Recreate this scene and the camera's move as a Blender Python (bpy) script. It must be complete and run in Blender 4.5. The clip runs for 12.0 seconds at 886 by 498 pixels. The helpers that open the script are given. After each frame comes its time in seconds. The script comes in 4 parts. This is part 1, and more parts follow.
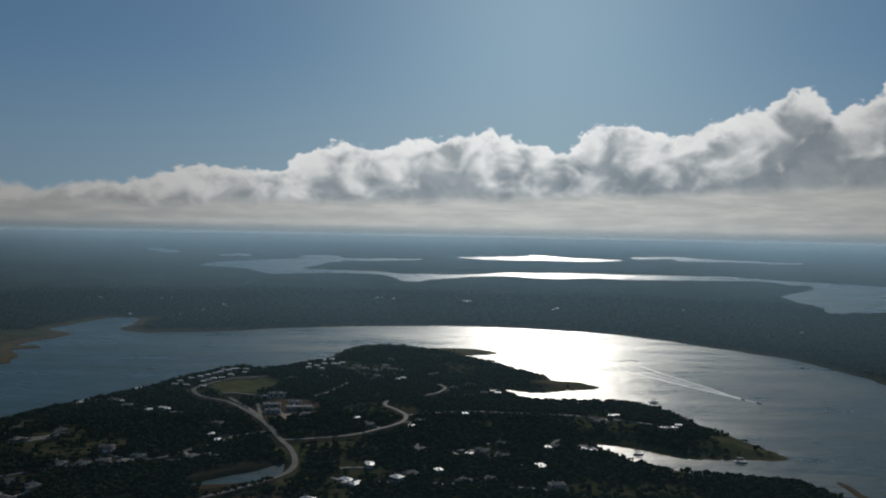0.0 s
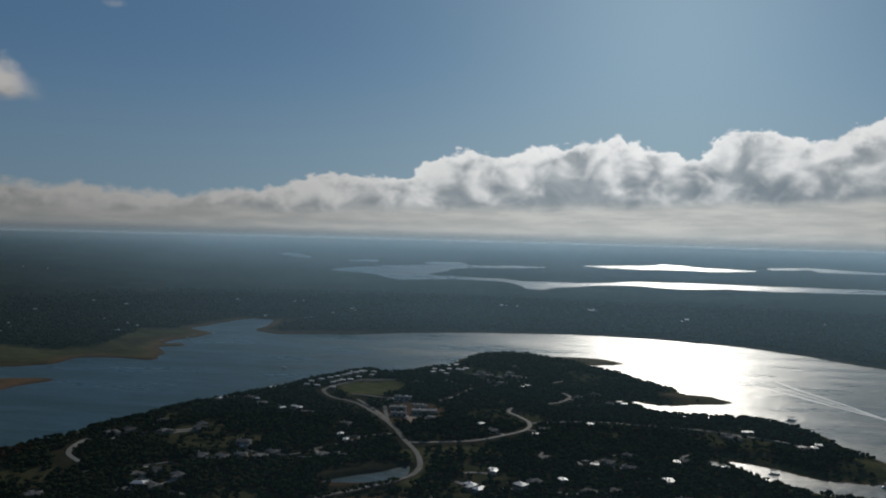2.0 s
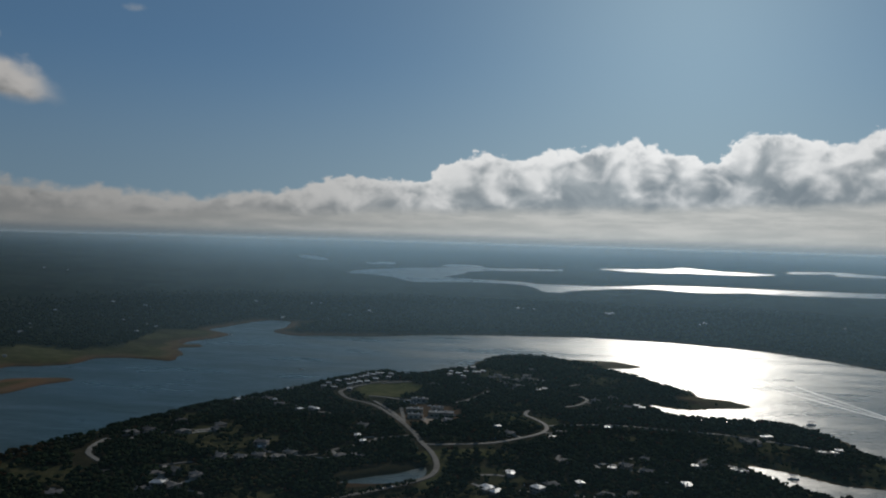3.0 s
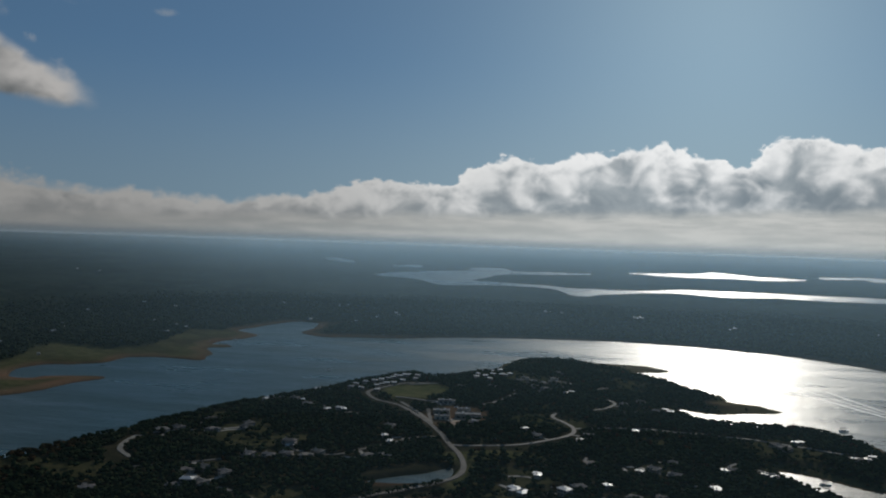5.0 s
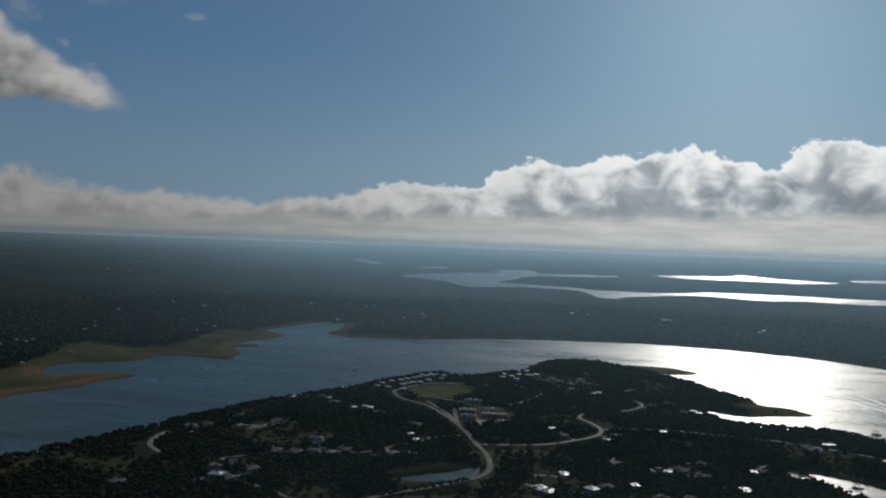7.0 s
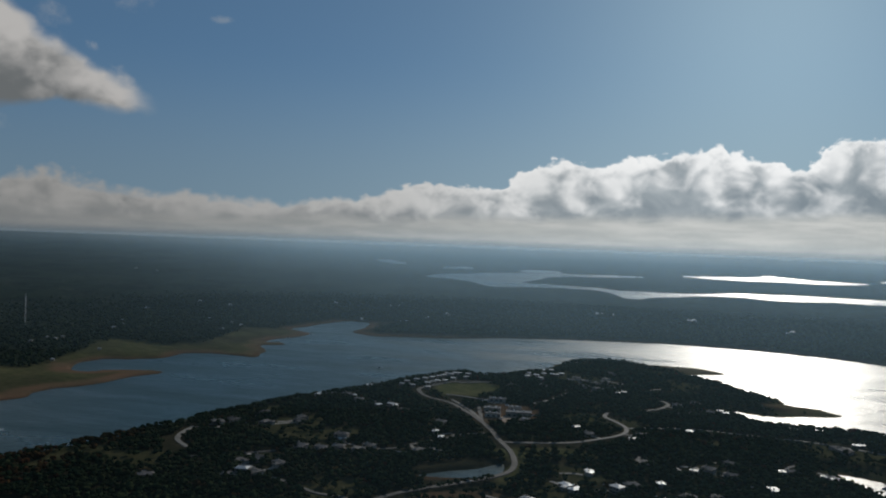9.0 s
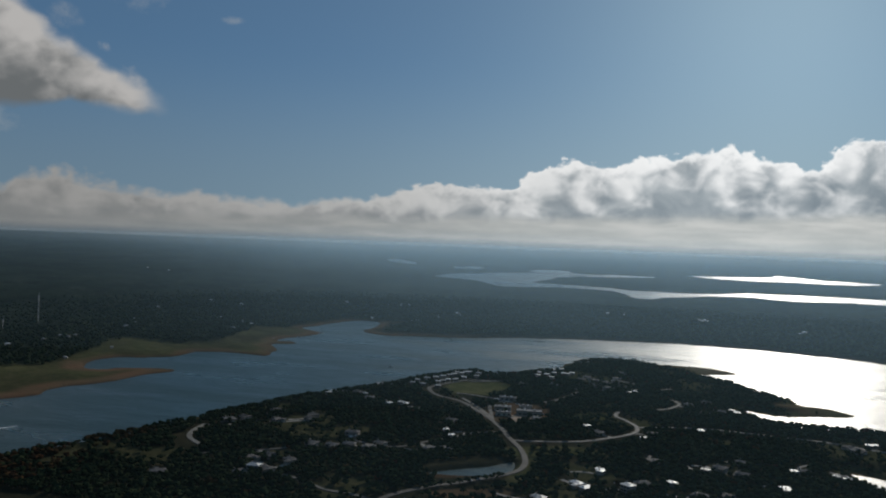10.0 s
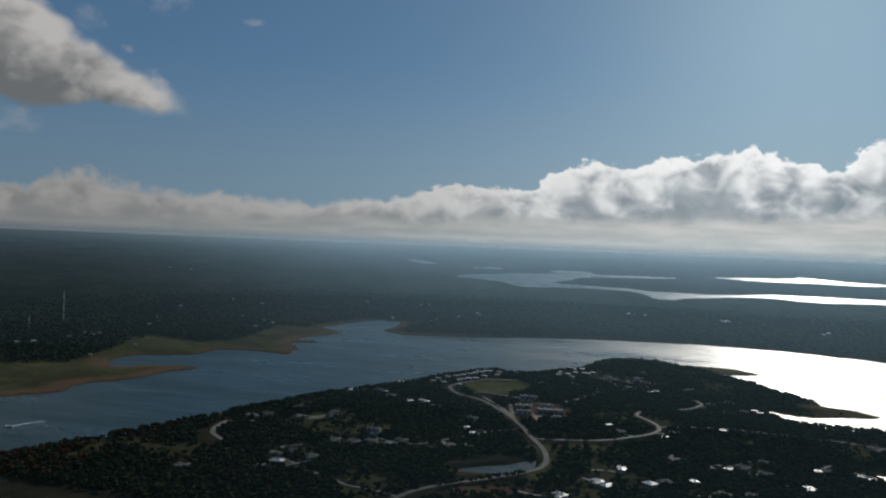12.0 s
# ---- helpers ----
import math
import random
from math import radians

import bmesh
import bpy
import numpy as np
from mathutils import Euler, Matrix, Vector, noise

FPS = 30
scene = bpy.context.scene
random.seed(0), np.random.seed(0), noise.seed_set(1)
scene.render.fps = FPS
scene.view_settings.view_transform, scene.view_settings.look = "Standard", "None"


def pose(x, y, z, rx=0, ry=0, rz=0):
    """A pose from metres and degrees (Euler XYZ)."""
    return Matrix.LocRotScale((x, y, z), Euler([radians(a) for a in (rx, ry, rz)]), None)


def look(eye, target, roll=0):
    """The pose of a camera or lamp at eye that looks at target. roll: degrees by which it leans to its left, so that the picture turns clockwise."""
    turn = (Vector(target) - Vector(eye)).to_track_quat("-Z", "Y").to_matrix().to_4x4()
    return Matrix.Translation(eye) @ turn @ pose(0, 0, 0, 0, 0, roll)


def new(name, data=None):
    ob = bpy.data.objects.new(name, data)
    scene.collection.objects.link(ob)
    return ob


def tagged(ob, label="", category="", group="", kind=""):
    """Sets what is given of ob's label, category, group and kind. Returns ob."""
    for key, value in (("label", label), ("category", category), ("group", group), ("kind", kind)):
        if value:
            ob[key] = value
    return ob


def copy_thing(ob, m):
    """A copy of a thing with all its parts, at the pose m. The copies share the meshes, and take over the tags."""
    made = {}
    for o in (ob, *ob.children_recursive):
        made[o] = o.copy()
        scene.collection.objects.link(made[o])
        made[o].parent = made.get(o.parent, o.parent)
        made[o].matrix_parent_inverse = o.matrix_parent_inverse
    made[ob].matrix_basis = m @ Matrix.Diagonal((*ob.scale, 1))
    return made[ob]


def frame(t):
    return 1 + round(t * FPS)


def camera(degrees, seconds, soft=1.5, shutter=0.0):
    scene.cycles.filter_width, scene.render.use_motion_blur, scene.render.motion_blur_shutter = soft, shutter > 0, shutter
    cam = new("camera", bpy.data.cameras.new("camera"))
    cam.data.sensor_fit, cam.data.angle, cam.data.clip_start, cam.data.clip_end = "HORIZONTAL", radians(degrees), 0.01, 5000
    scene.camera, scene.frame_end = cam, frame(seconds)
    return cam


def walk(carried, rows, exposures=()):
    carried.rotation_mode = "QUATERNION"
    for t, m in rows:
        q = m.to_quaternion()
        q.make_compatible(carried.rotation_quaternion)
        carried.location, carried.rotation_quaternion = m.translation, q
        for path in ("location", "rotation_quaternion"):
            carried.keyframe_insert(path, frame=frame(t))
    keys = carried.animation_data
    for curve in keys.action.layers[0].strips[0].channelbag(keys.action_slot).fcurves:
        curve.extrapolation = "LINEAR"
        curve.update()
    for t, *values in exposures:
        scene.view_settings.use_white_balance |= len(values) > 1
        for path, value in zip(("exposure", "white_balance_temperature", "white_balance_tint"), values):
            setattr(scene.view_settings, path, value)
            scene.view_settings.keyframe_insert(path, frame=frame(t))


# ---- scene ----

# ---------- camera: hovers about 220 m over the lake, turns to its left and sinks slowly ----------
cam = camera(56.06, 12.0, soft=2.0)
ROWS = [
    (0.0, 0.0, 0.0, 220.0, 0.00, -1.20, -1.10),
    (0.5, -0.5, -0.8, 220.1, 4.73, -1.21, -1.17),
    (1.0, -0.9, -1.5, 220.0, 6.98, -1.11, -1.22),
    (1.5, -1.3, -2.1, 219.8, 7.58, -0.99, -1.39),
    (2.0, -1.6, -2.6, 219.5, 8.54, -0.88, -1.56),
    (2.5, -1.9, -3.0, 219.1, 9.35, -0.78, -1.66),
    (3.0, -2.1, -3.4, 218.6, 9.69, -0.71, -1.71),
    (5.0, -2.8, -4.6, 215.7, 11.55, -0.51, -2.00),
    (5.5, -2.9, -4.8, 214.8, 11.98, -0.44, -2.00),
    (6.0, -3.0, -5.0, 213.9, 12.44, -0.41, -2.04),
    (6.5, -3.0, -5.2, 213.0, 12.90, -0.39, -2.08),
    (7.0, -3.1, -5.5, 212.0, 13.35, -0.39, -2.11),
    (9.0, -3.5, -6.5, 208.2, 15.01, -0.38, -2.18),
    (9.5, -3.6, -6.9, 207.2, 15.38, -0.39, -2.19),
    (10.0, -3.8, -7.3, 206.3, 15.71, -0.39, -2.22),
    (10.5, -4.0, -7.8, 205.5, 16.07, -0.39, -2.23),
    (11.0, -4.2, -8.3, 204.7, 16.40, -0.39, -2.25),
    (11.5, -4.4, -9.0, 203.9, 16.73, -0.39, -2.28),
    (12.0, -4.7, -9.7, 203.3, 17.07, -0.37, -2.32),
]
walk(cam, [(t, pose(x, y, z, 90 + pitch, 0, yaw) @ pose(0, 0, 0, 0, 0, -roll)) for t, x, y, z, yaw, pitch, roll in ROWS],
     exposures=[(0.0, -0.06), (5.5, 0.0), (12.0, 0.10)])

# ---------- sun and sky ----------
SUN_EL, SUN_AZ = 24.0, 7.0          # degrees up, degrees to the right of straight ahead (+y)
sun_way = Vector((math.sin(radians(SUN_AZ)) * math.cos(radians(SUN_EL)),
                  math.cos(radians(SUN_AZ)) * math.cos(radians(SUN_EL)), math.sin(radians(SUN_EL))))
sun_data = bpy.data.lights.new("sun", "SUN")
sun_data.energy, sun_data.angle, sun_data.color = 2.2, radians(0.53), (1.0, 0.94, 0.84)
sun = new("sun", sun_data)
sun.matrix_world = look(sun_way * 1000, (0, 0, 0))


class Nodes:
    """Short hand for building node trees."""

    def __init__(self, tree):
        self.tree = tree
        tree.nodes.clear()

    def add(self, kind, **settings):
        n = self.tree.nodes.new(kind)
        for key, value in settings.items():
            setattr(n, key, value)
        return n

    def link(self, a, b):
        self.tree.links.new(a, b)

    def put(self, socket, value):
        if isinstance(value, (int, float, tuple, list)):
            socket.default_value = value
        else:
            self.link(value, socket)

    def math(self, op, a, b=0.0, c=0.0, clamp=False):
        n = self.add("ShaderNodeMath", operation=op, use_clamp=clamp)
        for s, v in zip(n.inputs, (a, b, c)):
            self.put(s, v)
        return n.outputs[0]

    def ramp(self, value, a, b, lo=0.0, hi=1.0, smooth=True):
        n = self.add("ShaderNodeMapRange", interpolation_type="SMOOTHSTEP" if smooth else "LINEAR")
        for s, v in zip(n.inputs, (value, a, b, lo, hi)):
            self.put(s, v)
        return n.outputs[0]

    def mix(self, f, a, b, blend="MIX"):
        n = self.add("ShaderNodeMix", data_type="RGBA", blend_type=blend)
        self.put(n.inputs[0], f)
        self.put(n.inputs[6], a)
        self.put(n.inputs[7], b)
        return n.outputs[2]

    def noise(self, vec, scale, detail=4.0, rough=0.5, distort=0.0):
        n = self.add("ShaderNodeTexNoise")
        self.put(n.inputs["Vector"], vec)
        for key, v in (("Scale", scale), ("Detail", detail), ("Roughness", rough), ("Distortion", distort)):
            n.inputs[key].default_value = v
        return n.outputs[0]

    def xyz(self, x, y, z):
        n = self.add("ShaderNodeCombineXYZ")
        for s, v in zip(n.inputs, (x, y, z)):
            self.put(s, v)
        return n.outputs[0]


def build_sky():
    world = bpy.data.worlds.new("sky")
    scene.world = world
    world.use_nodes = True
    n = Nodes(world.node_tree)
    sky = n.add("ShaderNodeTexSky", sky_type="NISHITA", sun_disc=False, sun_elevation=radians(SUN_EL),
                sun_rotation=radians(SUN_AZ), air_density=1.0, dust_density=0.5, ozone_density=2.0)
    blue = n.mix(1.0, sky.outputs[0], (0.0252, 0.0372, 0.0458, 1), "MULTIPLY")
    blue = n.mix(0.32, blue, (0.088, 0.156, 0.226, 1))
    way = n.add("ShaderNodeSeparateXYZ")
    n.link(n.add("ShaderNodeTexCoord").outputs["Generated"], way.inputs[0])
    X, Y, Z = way.outputs
    n.link(n.xyz(X, Y, n.math("ADD", n.math("MULTIPLY", n.math("MAXIMUM", Z, 0.0), 0.95), 0.10)), sky.inputs[0])
    az = n.math("MULTIPLY", n.math("ARCTAN2", X, Y), 57.296)
    el = n.math("MULTIPLY", n.math("ARCSINE", Z), 57.296)
    p = n.xyz(az, n.math("MULTIPLY", el, 1.25), 3.0)
    n1 = n.math("SUBTRACT", n.noise(p, 0.33, 9, 0.56, 0.25), 0.5)
    n2 = n.math("SUBTRACT", n.noise(p, 0.9, 7, 0.6, 0.3), 0.5)
    soft = n.math("SUBTRACT", n.noise(p, 0.42, 2.5, 0.5, 0.4), 0.5)
    puffs = []
    for scale in (0.42, 1.05, 2.5):
        v = n.add("ShaderNodeTexVoronoi", feature="SMOOTH_F1")
        warped = n.add("ShaderNodeVectorMath", operation="ADD")
        n.link(p, warped.inputs[0])
        n.link(n.xyz(n.math("MULTIPLY", n2, 1.2), n.math("MULTIPLY", n1, 1.2), 0.0), warped.inputs[1])
        n.link(warped.outputs[0], v.inputs["Vector"])
        v.inputs["Scale"].default_value = scale
        puffs.append(n.math("SUBTRACT", 0.45, v.outputs["Distance"]))
    billow = n.math("ADD", n.math("MULTIPLY", puffs[0], 0.9), n.math("ADD", n.math("MULTIPLY", puffs[1], 0.8), n.math("MULTIPLY", puffs[2], 0.4)))
    # height of the cloud bank's tops round the horizon: (degrees to the right, degrees up)
    tops = [(-180, 3.5), (-90, 3.0), (-52, 3.4), (-43.4, 2.8), (-41.4, 4.2), (-39, 3.4), (-36, 2.8), (-31, 2.8), (-25, 2.3), (-22, 2.8),
            (-18, 3.6), (-15.4, 3.9), (-13, 3.4), (-11, 3.4), (-9.3, 5.1), (-7, 5.3), (-4.8, 4.7), (-1.5, 5.7), (3.4, 6.5),
            (6.7, 5.2), (9.0, 5.2), (10.2, 6.9), (12.3, 7.0), (15.5, 5.8), (17.8, 7.0), (20.5, 7.0), (22.6, 9.3), (26, 7.0), (28, 9.0), (50, 6.0), (110, 4.0)]
    curve = n.add("ShaderNodeValToRGB")
    stops = curve.color_ramp.elements
    while len(stops) > 1:
        stops.remove(stops[-1])
    for i, (a, e) in enumerate(tops):
        s = stops[0] if i == 0 else stops.new((a + 180) / 360)
        s.position = (a + 180) / 360
        s.color = (e / 12, e / 12, e / 12, 1)
    n.put(curve.inputs[0], n.math("DIVIDE", n.math("ADD", az, 180.0), 360.0))
    top = n.math("MULTIPLY", curve.outputs[0], 12.0)
    # bank of cumulus
    deep = n.math("ADD", n.math("SUBTRACT", top, el), n.math("ADD", n.math("MULTIPLY", n1, n.ramp(az, -30.0, -14.0, 1.0, 2.0)), n.math("ADD", billow, n.ramp(az, -26.0, -10.0, 0.05, 0.6))))
    thick = n.ramp(n.math("DIVIDE", deep, n.ramp(az, -30.0, -14.0, 0.8, 0.3)), -0.15, 0.85)
    fold = n.math("ADD", n.math("MULTIPLY", n2, 1.6), n.math("ADD", n.math("MULTIPLY", soft, 8.5), n.math("MULTIPLY", puffs[1], -1.2)))
    core = n.ramp(n.math("ADD", n.math("MULTIPLY", deep, 0.75), fold), -0.4, 3.0)
    edge = n.ramp(n.math("ADD", deep, n.math("MULTIPLY", n2, 1.5)), 1.1, 0.1)
    toward = n.math("POWER", 2.718, n.math("MULTIPLY", -1.0, n.math("POWER", n.math("DIVIDE", n.math("ABSOLUTE", n.math("SUBTRACT", az, 6.0)), 29.0), 2.0)))
    rim = n.mix(toward, (0.29, 0.285, 0.275, 1), (0.88, 0.89, 0.89, 1))
    body = n.mix(toward, (0.15, 0.158, 0.16, 1), n.mix(n.ramp(n1, -0.15, 0.2), (0.20, 0.245, 0.28, 1), (0.33, 0.375, 0.405, 1)))
    bank = n.mix(core, n.mix(0.15, rim, body), body)
    bank = n.mix(n.math("MULTIPLY", edge, 0.8), bank, rim)
    bank = n.mix(n.ramp(az, -8.0, -26.0, 0.0, 0.35), bank, (0.215, 0.215, 0.21, 1))
    # hazy layer under the bank's flat base
    base = n.math("ADD", 2.3, n.math("MULTIPLY", az, 0.035))
    under = n.ramp(n.math("ADD", n.math("SUBTRACT", base, el), n.math("MULTIPLY", n1, 1.0)), -0.35, 0.5)
    streak = n.noise(n.xyz(n.math("MULTIPLY", az, 0.25), n.math("MULTIPLY", el, 1.6), 7.0), 1.0, 6, 0.6)
    veil = n.mix(toward, (0.155, 0.16, 0.16, 1), (0.44, 0.46, 0.455, 1))
    veil = n.mix(n.ramp(streak, 0.35, 0.68), veil, n.mix(toward, (0.19, 0.19, 0.185, 1), (0.56, 0.57, 0.555, 1)))
    low = n.ramp(el, 0.5, -0.12)
    veil = n.mix(n.math("MULTIPLY", low, 0.9), veil, n.mix(toward, (0.085, 0.10, 0.112, 1), (0.25, 0.285, 0.30, 1)))
    bank = n.mix(under, bank, veil)
    # one nearer cloud up on the left side, and wisps about it
    slope = n.math("SUBTRACT", 14.5, n.math("MULTIPLY", n.math("ADD", az, 44.5), 0.58))
    body2 = n.math("MINIMUM", n.math("SUBTRACT", slope, el), n.math("MULTIPLY", n.math("SUBTRACT", el, 7.5), 1.6))
    deep2 = n.math("ADD", body2, n.math("ADD", n.math("MULTIPLY", n1, 1.1), n.math("ADD", n.math("MULTIPLY", puffs[0], 1.6), n.math("MULTIPLY", puffs[1], 0.8))))
    west = n.math("MULTIPLY", n.ramp(az, -75.0, -55.0), n.ramp(az, -34.0, -36.6))
    thick2 = n.math("MULTIPLY", n.ramp(deep2, -0.1, 1.1), west)
    lit2 = n.ramp(n.math("ADD", n.math("SUBTRACT", slope, el), n.math("ADD", n.math("MULTIPLY", n2, 2.2), n.math("MULTIPLY", soft, 7.0))), 0.3, 5.2)
    cloud2 = n.mix(lit2, (0.42, 0.41, 0.40, 1), (0.125, 0.135, 0.14, 1))
    wisps = 0.0
    for a, e, wide, high in ((-36.5, 14.5, 2.4, 1.3), (-40.6, 13.0, 1.3, 1.0), (-30.3, 14.0, 1.0, 0.35), (-44.5, 6.5, 2.4, 1.1), (-51, 5.5, 5.0, 1.3)):
        r = n.math("ADD", n.math("POWER", n.math("DIVIDE", n.math("ABSOLUTE", n.math("SUBTRACT", az, a)), wide), 2.0),
                   n.math("POWER", n.math("DIVIDE", n.math("ABSOLUTE", n.math("SUBTRACT", el, e)), high), 2.0))
        w = n.ramp(n.math("ADD", n.math("SUBTRACT", 0.75, r), n.math("ADD", n.math("MULTIPLY", n1, 3.0), n.math("MULTIPLY", n2, 1.5))), 0.0, 1.8, 0.0, 0.6)
        wisps = n.math("MAXIMUM", wisps, w)
    blue = n.mix(n.ramp(el, 13.0, 1.5, 0.0, 0.6), blue, n.mix(toward, (0.135, 0.188, 0.228, 1), (0.30, 0.385, 0.425, 1)))
    out = n.mix(wisps, blue, (0.36, 0.37, 0.37, 1))
    out = n.mix(thick2, out, cloud2)
    out = n.mix(thick, out, bank)
    bg = n.add("ShaderNodeBackground")
    n.link(out, bg.inputs[0])
    bg.inputs[1].default_value = 1.0
    n.link(bg.outputs[0], n.add("ShaderNodeOutputWorld").inputs[0])


build_sky()


# ---------- materials ----------
def material(name):
    m = bpy.data.materials.new(name)
    m.use_nodes = True
    n = Nodes(m.node_tree)
    out = n.add("ShaderNodeOutputMaterial")
    bsdf = n.add("ShaderNodeBsdfPrincipled")
    n.link(bsdf.outputs[0], out.inputs[0])
    return m, n, bsdf


def place(n):
    return n.add("ShaderNodeNewGeometry").outputs["Position"]


def surface(name, a, b, rough=0.7, scale=0.2, fine=2.0, metal=0.0, random_by="object", bump=0.3, spec=0.5):
    """A weathered surface of two tones, at two scales, with slight differences from piece to piece."""
    m, n, bsdf = material(name)
    p = place(n)
    big = n.noise(p, scale, 5, 0.6)
    small = n.noise(p, fine, 3, 0.6)
    col = n.mix(n.ramp(big, 0.3, 0.7), (*a, 1), (*b, 1))
    col = n.mix(n.ramp(small, 0.3, 0.75, 0.0, 0.35), col, (a[0] * 0.55, a[1] * 0.55, a[2] * 0.55, 1))
    rnd = n.add("ShaderNodeObjectInfo").outputs["Random"] if random_by == "object" else n.add("ShaderNodeNewGeometry").outputs["Random Per Island"]
    hsv = n.add("ShaderNodeHueSaturation")
    n.put(hsv.inputs["Color"], col)
    n.put(hsv.inputs["Value"], n.ramp(rnd, 0.0, 1.0, 0.6, 1.35, False))
    n.put(hsv.inputs["Hue"], n.ramp(n.math("FRACT", n.math("MULTIPLY", rnd, 7.31)), 0.0, 1.0, 0.478, 0.515, False))
    n.link(hsv.outputs[0], bsdf.inputs["Base Color"])
    bsdf.inputs["Roughness"].default_value = rough
    bsdf.inputs["Metallic"].default_value = metal
    bsdf.inputs["Specular IOR Level"].default_value = spec
    if bump:
        b_ = n.add("ShaderNodeBump")
        b_.inputs["Strength"].default_value = bump
        b_.inputs["Distance"].default_value = 0.3
        n.link(small, b_.inputs["Height"])
        n.link(b_.outputs[0], bsdf.inputs["Normal"])
    return m


def leafy(m):
    """Lets a share of the light through the leaves."""
    n = m.node_tree
    bsdf = next(x for x in n.nodes if x.type == "BSDF_PRINCIPLED")
    out = next(x for x in n.nodes if x.type == "OUTPUT_MATERIAL")
    glow = n.nodes.new("ShaderNodeBsdfTranslucent")
    n.links.new(bsdf.inputs["Base Color"].links[0].from_socket, glow.inputs[0])
    mix = n.nodes.new("ShaderNodeMixShader")
    mix.inputs[0].default_value = 0.42
    n.links.new(bsdf.outputs[0], mix.inputs[1])
    n.links.new(glow.outputs[0], mix.inputs[2])
    n.links.new(mix.outputs[0], out.inputs[0])
    return m


LEAF = surface("leaves", (0.036, 0.054, 0.026), (0.058, 0.071, 0.034), 0.75, 0.02, 1.2, random_by="island", bump=0.6, spec=0.0)
LEAF_NEAR = surface("leaves_of_single_trees", (0.036, 0.054, 0.026), (0.058, 0.071, 0.034), 0.75, 0.02, 1.2, bump=0.6, spec=0.0)
leafy(LEAF)
leafy(LEAF_NEAR)
BARK = surface("bark", (0.10, 0.08, 0.06), (0.15, 0.12, 0.09), 0.9, 0.5, 4)
ASPHALT = surface("worn_pale_asphalt", (0.125, 0.118, 0.105), (0.19, 0.18, 0.16), 0.8, 0.08, 1.5, bump=0.1, spec=0.1)
WALL = surface("limestone_and_stucco_walls", (0.27, 0.235, 0.19), (0.38, 0.34, 0.29), 0.85, 0.3, 3)
ROOF = surface("pale_metal_roof", (0.46, 0.46, 0.45), (0.62, 0.62, 0.61), 0.58, 0.3, 2, metal=0.25, bump=0.05)
ROOF_DARK = surface("shingle_roof", (0.12, 0.11, 0.10), (0.20, 0.185, 0.17), 0.9, 0.3, 2, spec=0.05)
ROOF_FLAT = surface("grey_flat_roofing", (0.13, 0.135, 0.14), (0.20, 0.205, 0.21), 0.85, 0.2, 2, bump=0.05, spec=0.08)
RUSSET = leafy(surface("russet_leaves", (0.095, 0.048, 0.022), (0.075, 0.058, 0.026), 0.75, 0.02, 1.2, random_by="island", bump=0.6, spec=0.0))
CONCRETE = surface("concrete", (0.20, 0.185, 0.165), (0.28, 0.26, 0.235), 0.85, 0.1, 1.5, bump=0.1, spec=0.1)
GLASS = surface("dark_window_glass", (0.02, 0.025, 0.03), (0.03, 0.035, 0.04), 0.08, 0.5, 2, bump=0)
HULL = surface("boat_gelcoat", (0.75, 0.75, 0.73), (0.82, 0.82, 0.80), 0.3, 0.5, 2, bump=0)
CANVAS = surface("navy_canvas", (0.05, 0.06, 0.09), (0.08, 0.09, 0.12), 0.85, 0.5, 3)
FOAM = surface("foam", (0.70, 0.72, 0.72), (0.80, 0.81, 0.80), 0.6, 0.3, 1.0)
STEEL = surface("painted_steel", (0.50, 0.48, 0.46), (0.62, 0.60, 0.58), 0.45, 0.1, 2, metal=0.3, bump=0)
WOOD = surface("weathered_boards", (0.22, 0.18, 0.14), (0.32, 0.27, 0.21), 0.85, 0.4, 3)


